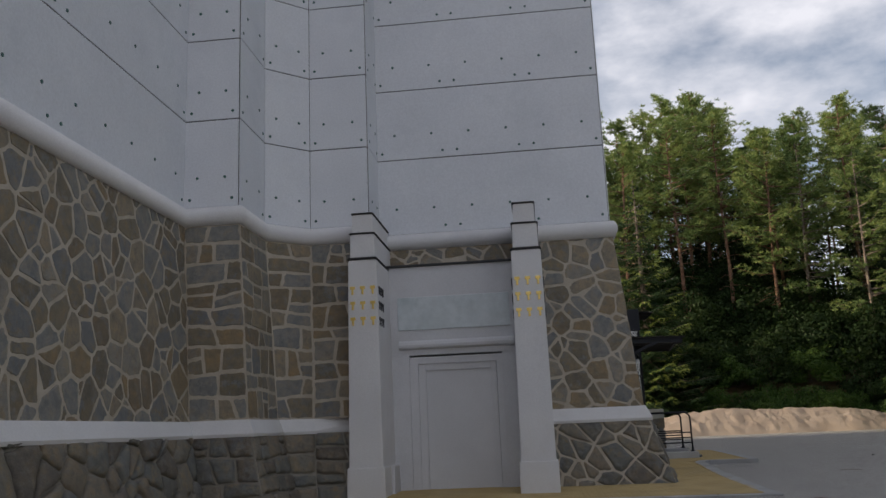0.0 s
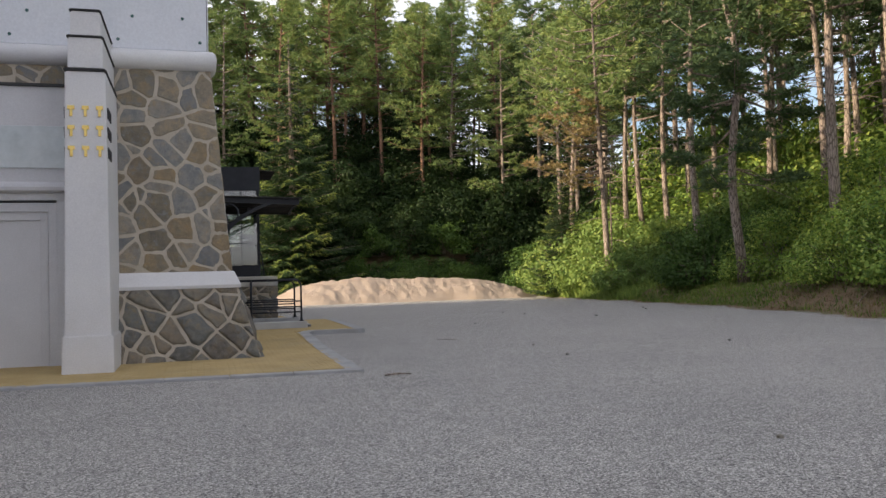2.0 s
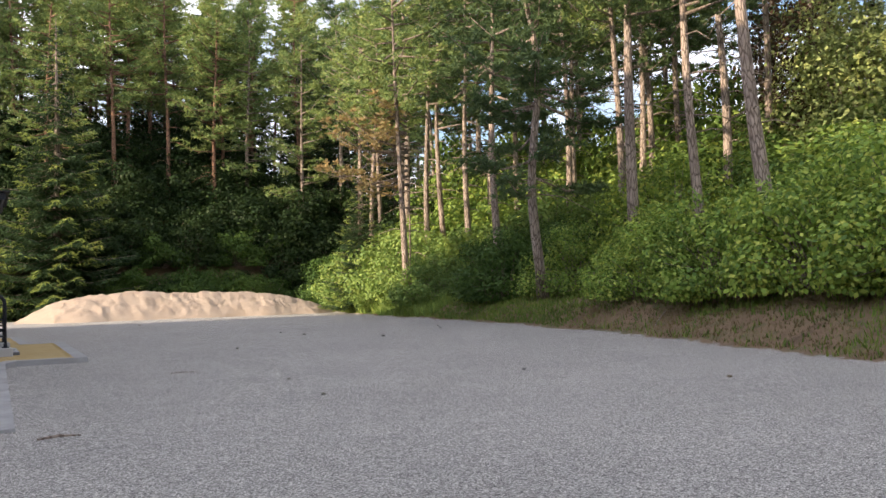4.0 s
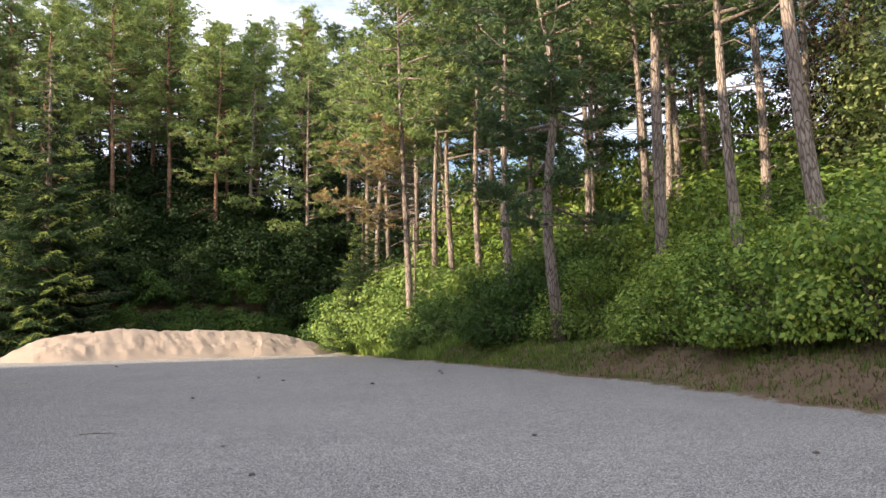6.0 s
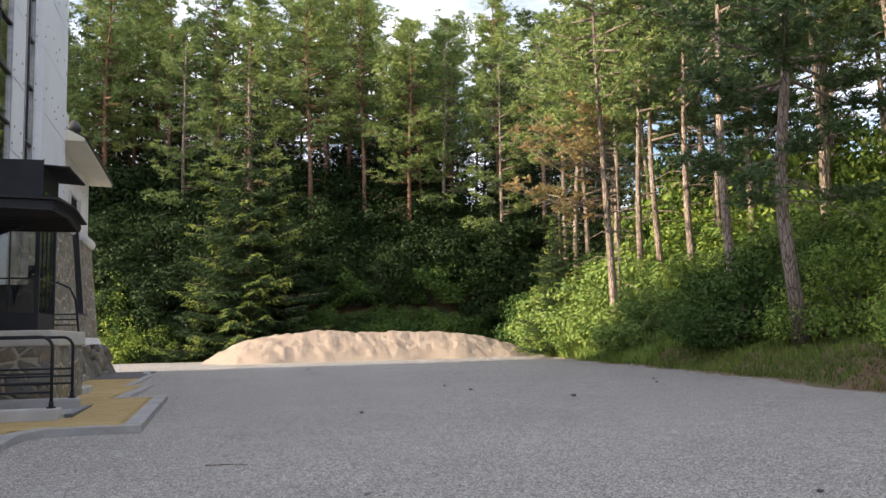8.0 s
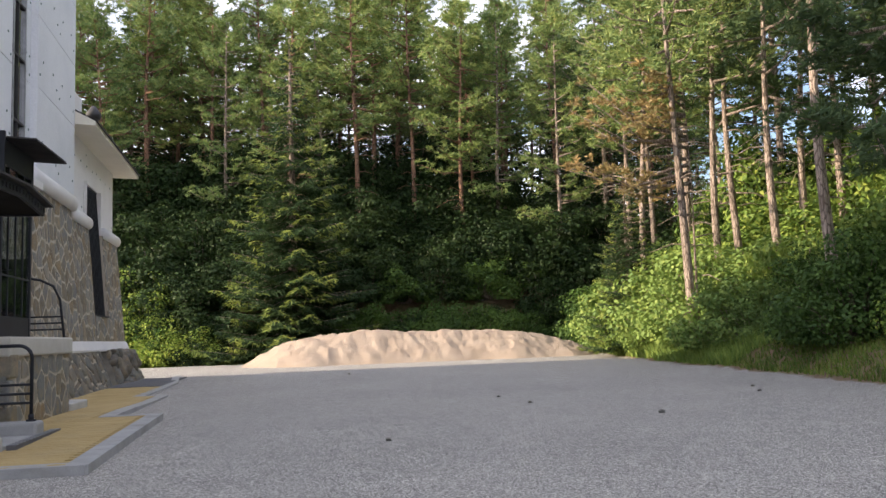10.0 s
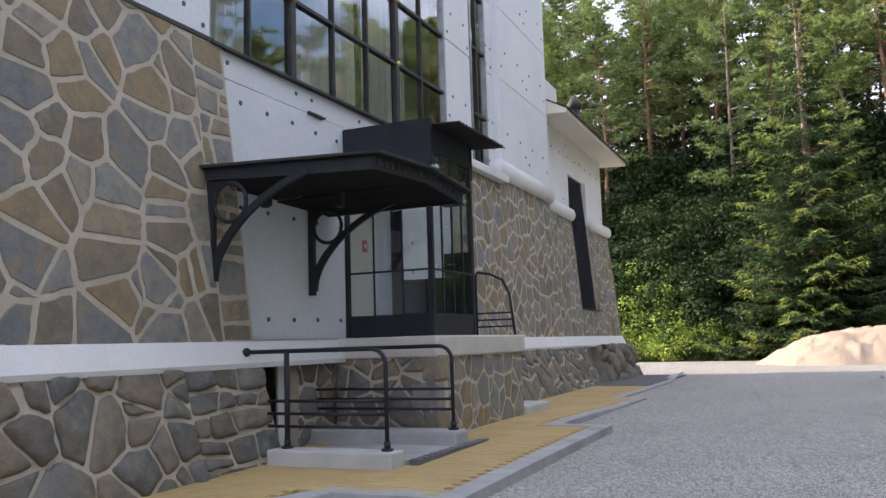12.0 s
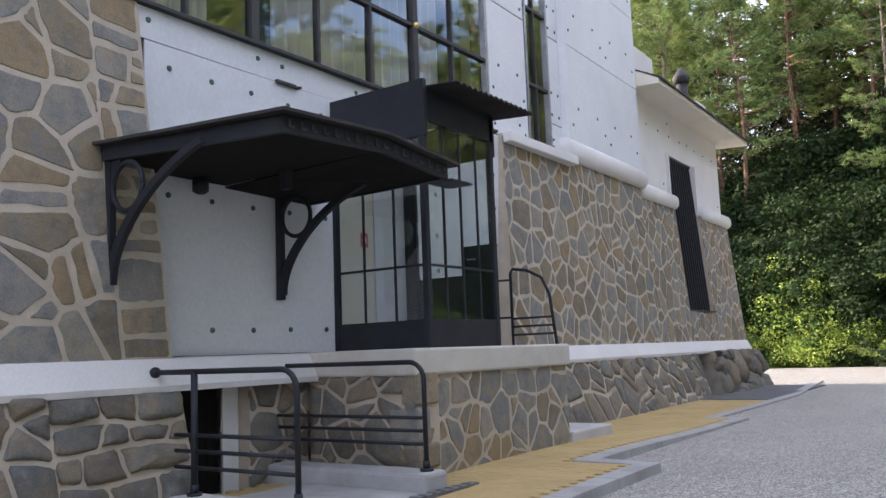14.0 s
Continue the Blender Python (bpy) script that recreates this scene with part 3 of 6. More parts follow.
def slab(name, quads, material, label, category, depth=0.45):
    """A wall of one or more quads stacked, with thickness behind its face."""
    V, F = [], []
    for q in quads:
        o = len(V)
        V += [q.at(0, 0), q.at(q.w, 0), q.at(q.w, q.h), q.at(0, q.h)]
        V += [v - q.n * depth for v in V[o:o + 4]]
        F += [(o, o + 1, o + 2, o + 3), (o + 4, o + 7, o + 6, o + 5), (o, o + 4, o + 5, o + 1), (o + 1, o + 5, o + 6, o + 2), (o + 2, o + 6, o + 7, o + 3), (o + 3, o + 7, o + 4, o)]
    ob = mesh_ob(name, V, F, material)
    return structure(ob, label, category)


def seg_quad(i, z0, z1, d0=None, d1=None, a=0.0, b=1.0):
    """The piece of segment i between two heights, from share a to share b of its length."""
    lo, hi = outset(offset_at(z0 + 1e-4) if d0 is None else d0), outset(offset_at(z1 - 1e-4) if d1 is None else d1)
    def at(pl, s, z):
        p, q = Vector(pl[i]), Vector(pl[i + 1])
        r = p.lerp(q, s)
        return (r.x, r.y, z)
    return Quad(at(lo, a, z0), at(lo, b, z0), at(hi, b, z1), at(hi, a, z1))


def y_quad(xb, xt, y0, y1, z0, z1):
    """A piece of the entrance side, facing +x."""
    return Quad((xb, y0, z0), (xb, y1, z0), (xt, y1, z1), (xt, y0, z1))


bolt_bm = bmesh.new()
bmesh.ops.create_cone(bolt_bm, cap_ends=True, segments=8, radius1=0.038, radius2=0.03, depth=0.024)
BOLT = bpy.data.meshes.new("bolt")
bolt_bm.to_mesh(BOLT)
bolt_bm.free()
BOLT.materials.append(M_BOLT)


def bolts(wall, quad, points, d=0.0):
    rot = quad.n.to_track_quat("Z", "Y").to_matrix().to_4x4()
    for u, v in points:
        share("bolt", BOLT, wall, Matrix.Translation(quad.at(u, v, d)) @ rot)


def panel(wall, quad, proud=0.02, gap=0.012, material=None):
    """A cladding panel with its edges."""
    q = quad
    c = [(gap, gap), (q.w - gap, gap), (q.w - gap, q.h - gap), (gap, q.h - gap)]
    V = [q.at(u, v, -0.01) for u, v in c] + [q.at(u, v, proud - 0.004) for u, v in c]
    e = 0.005
    c2 = [(gap + e, gap + e), (q.w - gap - e, gap + e), (q.w - gap - e, q.h - gap - e), (gap + e, q.h - gap - e)]
    V += [q.at(u, v, proud) for u, v in c2]
    F = [(8, 9, 10, 11)]
    for r in (0, 4):
        F += [(r + i, r + (i + 1) % 4, r + 4 + (i + 1) % 4, r + 4 + i) for i in range(4)]
    return mesh_ob("panel", V, F, material or M_PANEL, wall)


def panel_bolts(w, h):
    n = max(2, round(w / 0.93))
    pts = [((i + 0.5) * w / n, min(0.64, h * 0.5)) for i in range(n)]
    pts += [(0.14, 0.18), (w - 0.14, 0.18)]
    if w > 3:
        for f in (0.33, 0.67):
            pts += [(w * f - 0.18, 0.18), (w * f + 0.18, 0.18)]
    if w > 9:
        for f in (0.17, 0.5, 0.83):
            pts += [(w * f - 0.18, 0.18), (w * f + 0.18, 0.18)]
    return [p for p in pts if 0.05 < p[0] < w - 0.05]


SEG_NAMES = ["wing", "pier", "pier_side", "chamfer", "bay", "bay_side", "front"]
LEVELS = [Z_FOOT, Z_BASE]


def round_band(name, path, z0, z1, proud, material, label):
    """A rounded string course along a line of plan points."""
    prof = []
    for k in range(9):
        a = math.pi * (k / 8 - 0.5)
        prof.append((proud * (0.25 + 0.75 * math.cos(a)), (z0 + z1) / 2 + (z1 - z0) / 2 * math.sin(a)))
    lines = [[(x, y, z) for x, y in outset(d, path)] for d, z in [(-0.15, z0)] + prof + [(-0.15, z1)]]
    n = len(path)
    V = [p for l in lines for p in l]
    F = [(r * n + i, r * n + i + 1, (r + 1) * n + i + 1, (r + 1) * n + i) for r in range(len(lines) - 1) for i in range(n - 1)]
    F += [tuple(r * n for r in range(len(lines))), tuple(r * n + n - 1 for r in reversed(range(len(lines))))]
    return structure(mesh_ob(name, V, F, material, smooth=True), label, "trim")


# front and wing walls
for i, nm in enumerate(SEG_NAMES):
    qb = seg_quad(i, Z_FOOT, Z_BASE, a=0.48 if nm == "front" else 0.0, b=0.62 if nm == "bay" else 1.0)
    if nm == "bay_side":
        qb = Quad((-3.9, 18.5, 0.0), (-3.9, 19.6, 0.0), (-3.9, 19.6, 0.6), (-3.9, 18.5, 0.6))
    base = slab("wall_%s_base" % nm, [qb], M_MORTAR if nm == "front" else M_BASEMORTAR, "rough dark fieldstone base of the building with uneven joints", "wall", 0.7)
    STONE_JOBS.append((base, qb, 0.52 if nm == "front" else 0.62, 0.36 if nm == "front" else 0.40, 0.045 if nm == "front" else 0.03, 40 + i, M_BASE, None, 0.018 if nm == "front" else 0.03, 0.06 if i == 0 else 0.035, 0.015, ()))
    holes = ()
    q = seg_quad(i, Z_SKIRT, Z_BAND0, b=0.86 if nm == "bay" else 1.0)
    if nm == "bay_side":
        q = Quad((-3.60, 18.3, 0.70), (-3.60, 19.3, 0.70), (-3.60, 19.6, Z_BAND0), (-3.60, 18.4, Z_BAND0))
    st = slab("wall_%s_stone" % nm, [q], M_MORTAR, "brown and grey fieldstone wall with pale raised joints", "wall", 0.4)
    if nm == "front":
        holes = ((0.10, 3.15, -1, 3.46),)
    STONE_JOBS.append((st, q, 0.50 if nm in ("wing", "front") else 0.60, 0.36 if nm in ("wing", "front") else 0.45, 0.055, 60 + i, M_STONE, None, 0.007, 0.006, 0.018, holes))
    up = slab("wall_%s_upper" % nm, [seg_quad(i, Z_BAND1, Z_TOP, 0.0, 0.0)], M_SEAM, "white bolted cladding panels with dark seams", "wall", 0.4)
    for z0, z1 in zip(ROWS_Z, ROWS_Z[1:]):
        qp = seg_quad(i, z0, z1, 0.0, 0.0)
        panel(up, qp)
        bolts(up, qp, panel_bolts(qp.w, qp.h), 0.02)
skirt_path = outset(0.38, PLAN[:8] + [(1.88, 26.1)])


def skirt(name, plan, z0, z1, d_lo, d_hi, label):
    lines = [[(x, y, z) for x, y in outset(d, plan)] for d, z in ((0.1, z0 - 0.02), (d_lo, z0 - 0.02), (d_lo + 0.015, z0 + 0.04), (d_hi, z1 - 0.06), (d_hi - 0.03, z1), (0.1, z1 + 0.02))]
    n = len(plan)
    V = [p for l in lines for p in l]
    F = [(r * n + i, r * n + i + 1, (r + 1) * n + i + 1, (r + 1) * n + i) for r in range(len(lines) - 1) for i in range(n - 1)]
    F += [tuple(r * n for r in range(len(lines))), tuple(r * n + n - 1 for r in reversed(range(len(lines))))]
    return structure(mesh_ob(name, V, F, M_WHITE), label, "trim")


skirt("trim_skirt_wing", PLAN[:6] + [(-4.0, 18.5)], Z_BASE, Z_SKIRT, 0.52, 0.44, "white rendered plinth band under the stone wall")
skirt("trim_skirt_front", [(0.2, 19.68), (1.88, 19.68), (1.88, 28.0)], Z_BASE, Z_SKIRT, 0.52, 0.44, "white rendered plinth band under the stone wall")
round_band("trim_band_front", PLAN[:8] + [(1.88, 20.1)], Z_BAND0 - 0.02, Z_BAND1, 0.17, M_WHITE, "white rounded string course below the panels")

# ---- portal with its two columns ----
def portal():
    p = thing("portal", "white rendered blind doorway with stepped frame and marble tablet", "doorway", (-2.0, 19.3, 0.1), kind="structure")
    inv = Matrix.Translation(p.location).inverted()
    def own(o):
        o.parent = p
        o.matrix_parent_inverse = inv
        return o
    # slab with stepped recess, made of strips from outside to inside
    own(box("surround_left", -3.60, -2.92, 19.10, 19.75, 0.0, 3.12, M_PORTAL))
    own(box("surround_right", -0.80, -0.28, 19.10, 19.75, 0.0, 3.12, M_PORTAL))
    own(box("lintel", -3.60, -0.28, 19.10, 19.75, 3.121, 5.18, M_PORTAL))
    for k, (xa, xb, zt, y) in enumerate(((-2.92, -0.80, 3.08, 19.14), (-2.73, -0.95, 2.92, 19.18), (-2.56, -1.08, 2.77, 19.22))):
        xi, xj, zi = ((-2.73, -0.94, 2.92), (-2.56, -1.08, 2.77), (None, None, None))[k]
        if xi is None:
            own(box("blind_door", xa, xb, y, 19.75, 0.0, zt, M_PORTAL, None, "plain white rendered blind door leaf"))
        else:
            own(box("frame_step", xa, xi, y, 19.75, 0.0, zt, M_PORTAL))
            own(box("frame_step", xj, xb, y, 19.75, 0.0, zt, M_PORTAL))
            own(box("frame_step", xi, xj, y, 19.75, zi, zt, M_PORTAL))
        # solid dark strip that draws the shadow line over each frame step
        own(box("shadow_strip", xa + 0.01, xb - 0.01, y - 0.004, y + 0.03, zt + 0.001, zt + 0.018, M_SEAM))
    # moulded cornice
    prof = [(19.12, 3.46), (19.07, 3.45), (19.01, 3.41), (18.97, 3.35), (18.98, 3.29), (19.03, 3.26), (19.12, 3.25)]
    own(prism("cornice", prof, "x", -3.14, -0.50, M_PORTAL))
    own(box("tablet", -3.16, -0.58, 19.07, 19.12, 3.70, 4.46, M_MARBLE, None, "pale blue-grey veined marble tablet"))
    own(box("flashing", -3.66, -0.36, 19.04, 19.42, 5.18, 5.23, M_SEAM, None, "thin dark metal flashing"))
    own(box("plinth_block", -2.92, -2.58, 19.16, 19.3, 0.0, 0.66, M_PORTAL))
    own(box("plinth_block", -3.62, -3.2, 18.35, 19.25, 0.0, 0.72, M_PORTAL))
    return p


portal()


def cross_bm():
    bm = bmesh.new()
    box_bm(-0.055, 0.055, -0.012, 0.012, 0.02, 0.085, 0.004, bm)
    box_bm(-0.022, 0.022, -0.014, 0.014, -0.095, 0.03, 0.004, bm)
    return bm


def column(xc, label):
    yf, zg = 17.52, 0.08
    w = 0.78
    c = thing("portal_column", label, "column", (xc, yf + 0.8, zg), group="columns of the portal")
    inv = Matrix.Translation(c.location).inverted()
    def own(o):
        o.parent = c
        o.matrix_parent_inverse = inv
        return o
    def taper(name, hw0, hw1, y0, y1, z0, z1, mat=M_WHITE, lab=""):
        bm = bmesh.new()
        r = bmesh.ops.create_cube(bm, size=1)
        for v in r["verts"]:
            hi = v.co.z > 0
            hw = hw1 if hi else hw0
            yy = y1 if hi else y0
            v.co = (xc + (hw if v.co.x > 0 else -hw), 19.9 if v.co.y > 0 else yy, z1 if hi else z0)
        bmesh.ops.bevel(bm, geom=list(bm.edges), offset=0.02, segments=2, affect="EDGES")
        return own(part(name, bm, mat, None, lab))
    taper("plinth", 0.40, 0.395, yf, yf + 0.01, zg, 0.74)
    taper("shaft", 0.355, 0.315, yf + 0.05, yf + 0.08, 0.70, 5.12)
    taper("shaft_cap", 0.335, 0.33, yf + 0.05, yf + 0.05, 5.12, 5.17, M_SEAM, "dark metal drip edge")
    taper("upper_block", 0.275, 0.27, yf + 0.12, yf + 0.12, 5.17, 5.70)
    taper("block_cap", 0.295, 0.29, yf + 0.09, yf + 0.09, 5.70, 5.735, M_SEAM, "dark metal drip edge")
    taper("top_block", 0.235, 0.23, yf + 0.17, yf + 0.17, 5.735, 6.16)
    taper("top_cap", 0.255, 0.25, yf + 0.14, yf + 0.14, 6.16, 6.195, M_SEAM, "dark metal drip edge")
    taper("footing", 0.60, 0.60, yf - 0.10, yf - 0.10, -0.1, 0.085, M_CONCRETE, "pale concrete footing slab")
    for zz in (4.45, 4.12, 3.78):
        for dx in (-0.22, 0.0, 0.22):
            o = own(part("ornament", cross_bm(), M_GOLD, None, "small gilded metal ornament"))
            o.location = (xc + dx, yf + 0.06, zz)
        for side in (-1, 1):
            for dy in (0.17, 0.37, 0.57):
                o = own(part("ornament", cross_bm(), M_SEAM, None, "small dark ornament on the side of the column"))
                o.matrix_basis = pose(xc + side * 0.335, yf + 0.07 + dy, zz, 0, 0, 90)
    return c


column(-3.66, "tapered white rendered portal column with rows of gilded ornaments")
column(-0.115, "tapered white rendered portal column with rows of gilded ornaments")


# ---- entrance side, facing +x ----
X_BASE, X_SK, X_T = 2.76, 2.25, 1.94
q = Quad((2.86, 18.70, Z_FOOT), (2.86, 25.95, Z_FOOT), (2.36, 25.95, Z_BASE), (2.36, 19.2, Z_BASE))
w = slab("wall_east_base_near", [q], M_MORTAR, "rough bulging fieldstone base beside the cellar stair", "wall", 0.7)
qm = Quad((2.86, 18.70, Z_FOOT), (2.86, 24.55, Z_FOOT), (2.36, 24.55, Z_BASE), (2.36, 19.2, Z_BASE))
qe = Quad((2.86, 24.55, Z_FOOT), (2.86, 25.95, Z_FOOT), (2.36, 25.95, Z_BASE), (2.36, 24.55, Z_BASE))
STONE_JOBS.append((w, qm, 0.52, 0.38, 0.042, 81, M_BASE, None, 0.02, 0.045, 0.015, ()))
STONE_JOBS.append((w, qe, 0.50, 0.30, 0.035, 93, M_BASE, None, 0.02, 0.04, 0.014, ()))
q = Quad((X_SK, 19.31, Z_SKIRT), (X_SK, 25.95, Z_SKIRT), (X_T, 25.72, 5.58), (X_T, 19.62, 5.58))
w = slab("wall_east_stone_near", [q], M_MORTAR, "brown and grey fieldstone wall with wide pale joints", "wall", 0.3)
qm = Quad((X_SK, 19.31, Z_SKIRT), (X_SK, 25.37, Z_SKIRT), (X_T, 25.12, 5.58), (X_T, 19.62, 5.58))
qe = Quad((X_SK, 25.37, Z_SKIRT), (X_SK, 25.95, Z_SKIRT), (X_T, 25.72, 5.58), (X_T, 25.12, 5.58))
STONE_JOBS.append((w, qm, 0.47, 0.38, 0.06, 182, M_STONE, None, 0.007, 0.006, 0.016, ()))
STONE_JOBS.append((w, qe, 0.36, 0.33, 0.06, 89, M_STONE, None, 0.007, 0.006, 0.014, ()))
q = Quad((2.24, 32.85, Z_SKIRT), (2.24, 40.1, Z_SKIRT), (1.98, 40.02, 5.6), (1.98, 33.2, 5.6))
w = slab("wall_east_stone_far", [q], M_MORTAR, "pale brown fieldstone wall with wide pale joints", "wall", 0.3)
STONE_JOBS.append((w, q, 0.40, 0.44, 0.065, 83, M_STONE, None, 0.007, 0.006, 0.014, ()))
q = Quad((3.0, 31.5, Z_FOOT), (3.0, 42.2, Z_FOOT), (2.36, 42.2, Z_BASE), (2.36, 31.5, Z_BASE))
w = slab("wall_east_base_far", [q], M_MORTAR, "sloping fieldstone base with pale joints", "wall", 0.7)
STONE_JOBS.append((w, q, 0.55, 0.40, 0.06, 84, M_BASE, None, 0.018, 0.03, 0.014, ()))
q = Quad((3.0, 43.3, Z_FOOT), (3.0, 48.5, Z_FOOT), (2.36, 48.1, Z_BASE), (2.36, 43.3, Z_BASE))
w = slab("wall_east_base_end", [q], M_BASEMORTAR, "rough boulder base at the far corner of the building", "wall", 0.7)
STONE_JOBS.append((w, q, 0.8, 0.6, 0.05, 85, M_BASE, None, 0.08, 0.14, 0.02, ()))
structure(box("wall_vent_back", 1.2, 1.6, 42.0, 43.5, 0.2, 1.6, M_INSHADE), "dark box for the shade of a recess between base stones", "wall")
skirt("trim_skirt_east", [(1.88, 31.5), (1.88 - drift(47.85), 47.85)], Z_BASE, Z_SKIRT, 0.52, 0.44, "white rendered plinth band under the stone wall")

# white panels under the great window
q = y_quad(1.88, 1.88, 25.6, 33.25, 1.76, 5.56)
w = slab("wall_east_panels", [q], M_SEAM, "white bolted wall panels beside the porch", "wall", 0.14)
for (a, b, c, d), pts in (
    ((25.84, 28.84, 1.80, 5.188), [(y - 25.84, z - 1.80) for y, z in ((26.14, 2.08), (26.74, 2.08), (27.34, 2.08), (27.94, 2.09), (28.58, 2.09), (26.15, 3.53), (26.74, 3.53), (27.35, 3.53), (27.95, 3.54), (28.6, 3.54), (26.16, 4.94), (26.74, 4.93), (27.34, 4.94), (27.95, 4.92), (28.55, 4.92))]),
    ((25.6, 33.22, 5.192, 5.56), [(0.29, 0.22), (1.86, 0.22), (2.27, 0.22), (3.7, 0.22)]),
    ((28.86, 29.58, 1.80, 5.188), []),
    ((29.6, 33.22, 1.80, 5.188), [(y, z) for y in (1.55, 3.35) for z in (0.35, 1.2, 1.75, 2.4, 3.0)])):
    qp = y_quad(1.88, 1.88, a, b, c, d)
    panel(w, qp, gap=0.004, material=M_CREAM if a == 28.86 else None)
    bolts(w, qp, pts, 0.02)
strap = thing("wall_strap", "short dark iron strap fixed at the panel joint", "strap", (1.90, 27.95, 5.19))
box("bar", 0.0, 0.05, -0.22, 0.12, -0.02, 0.02, M_SEAM, strap)
box("tip", 0.0, 0.09, 0.12, 0.17, -0.03, 0.0, M_SEAM, strap)
sign = thing("wall_sign", "small red framed sign with white centre on the wall", "sign", (1.905, 29.36, 3.32))
box("plate", 0, 0.015, -0.075, 0.075, -0.10, 0.10, M_RED, sign)
box("symbol", 0.016, 0.02, -0.03, 0.03, -0.04, 0.04, M_WHITE, sign)

# upper wall with the great window and the narrow window
W0, W1, WZ0, WZ1 = 25.56, 32.95, 5.60, 12.4
N0, N1 = 34.38, 35.3
wall_bits = [(19.68, W0, 5.58, Z_TOP), (W0, W1, WZ1, Z_TOP), (W1, N0, 5.58, Z_TOP), (N0, N1, WZ1, Z_TOP), (N0, N1, 5.45, 5.62), (N1, 35.9, 5.58, Z_TOP)]
for k, (a, b, c, d) in enumerate(wall_bits):
    qq = y_quad(1.88, 1.88, a, b, c, d)
    w = slab("wall_east_upper_%d" % (k + 1), [qq], M_SEAM, "white bolted cladding panels with dark seams", "wall", 0.35)
    zs = [c] + [z for z in (6.25, 8.08, 9.9, 11.72, 13.54, 15.36) if c + 0.3 < z < d - 0.3] + [d]
    for za, zb in zip(zs, zs[1:]):
        qp = y_quad(1.88, 1.88, a, b, za, zb)
        panel(w, qp)
        if qp.w > 0.6 and qp.h > 0.5:
            bolts(w, qp, panel_bolts(qp.w, qp.h), 0.02)
qq = y_quad(2.04, 2.04, 35.9, 40.0, 5.98, Z_TOP)
w = slab("wall_east_pilaster", [qq], M_PANEL, "broad white panelled pilaster at the corner of the tall block", "wall", 0.5)
for za, zb in zip([5.98, 8.03, 9.85, 11.67, 13.49, 15.3], [8.03, 9.85, 11.67, 13.49, 15.3, Z_TOP]):
    qp = y_quad(2.04, 2.04, 35.9, 40.0, za, zb)
    panel(w, qp)
    bolts(w, qp, [(0.5 + 1.0 * k, 0.75) for k in range(4)] + [(0.2, 0.35), (1.9, 0.45), (2.2, 0.3), (3.85, 0.4)], 0.02)
structure(box("trim_ledge", 1.85, 2.12, 33.2, 35.9, 5.42, 5.60, M_WHITE, bevel=0.015), "white ledge above the stone wall", "trim")
round_band("trim_band_east", [(1.98 - drift(35.7), 35.7), (1.98 - drift(40.1), 40.1)], 5.56, 6.0, 0.19, M_WHITE, "white rounded string course below the panels")
structure(box("trim_stone_cap", 1.86, 1.96, 19.8, 25.6, 5.56, 5.62, M_SEAM), "dark metal edge above the stone wall", "trim")


def window(name, y0, y1, z0, z1, vbars, hbars, thick, label):
    win = thing(name, label, "window", (1.80, (y0 + y1) / 2, z0), kind="structure")
    inv = Matrix.Translation(win.location).inverted()
    def own(o):
        o.parent = win
        o.matrix_parent_inverse = inv
        return o
    own(box("window_sill", 1.70, 1.98, y0 - 0.05, y1 + 0.05, z0 - 0.05, z0 - 0.005, M_SEAM, None, "dark metal sill"))
    for a, b in ((y0, y0 + 0.06), (y1 - 0.06, y1)):
        own(box("window_frame", 1.74, 1.86, a, b, z0, z1, M_STEEL, None, "grey metal frame", 0.004))
    own(box("window_frame", 1.74, 1.86, y0, y1, z0 + 0.001, z0 + 0.06, M_SEAM, None, "dark metal frame", 0.004))
    for y in vbars:
        t = 0.06 if y in thick else 0.022
        own(box("mullion", 1.735, 1.865 if y in thick else 1.845, y - t, y + t, z0, z1, M_SEAM, None, "", 0.004))
    for z in hbars:
        own(box("transom", 1.73, 1.85, y0, y1, z - 0.03, z + 0.03, M_SEAM, None, "", 0.004))
    ys, zs = [y0] + list(vbars) + [y1], [z0] + list(hbars) + [z1]
    for ya, yb in zip(ys, ys[1:]):
        for za, zb in zip(zs, zs[1:]):
            g = own(box("pane", 1.79, 1.798, ya + 0.015, yb - 0.015, za + 0.015, zb - 0.015, M_GLASS, None, "", 0))
            g.visible_shadow = False
            g.rotation_euler = (0, 0, 0)
    return win


win1 = window("window_1", W0, W1, WZ0, WZ1, [26.45, 27.46, 28.62, 29.72, 30.8, 31.86], [6.87, 8.1, 9.34, 10.56], (27.46, 30.8), "tall many-paned metal window reflecting trees and sky")
for y, z in ((27.46, 6.87), (30.8, 6.87), (27.46, 8.1), (30.8, 8.1)):
    b = bmesh.new()
    bmesh.ops.create_uvsphere(b, u_segments=10, v_segments=6, radius=0.05)
    o = part("boss", b, M_GOLD, win1, "small brass boss", True)
    o.matrix_parent_inverse = Matrix.Translation(win1.location).inverted()
    o.location = (1.87, y, z)
window("window_2", N0, N1, 5.63, WZ1, [34.78], [6.85, 8.4, 9.7, 10.9], (), "tall narrow metal window with small panes")

# low wing beyond the tall block
q = Quad((2.22, 40.12, Z_SKIRT), (2.22, 42.7, Z_SKIRT), (1.93, 42.7, 5.45), (1.93, 40.12, 5.45))
w = slab("wall_annex_stone_near", [q], M_MORTAR, "fieldstone wall of the low annex", "wall", 0.3)
STONE_JOBS.append((w, q, 0.42, 0.40, 0.06, 86, M_STONE, None, 0.007, 0.006, 0.014, ()))
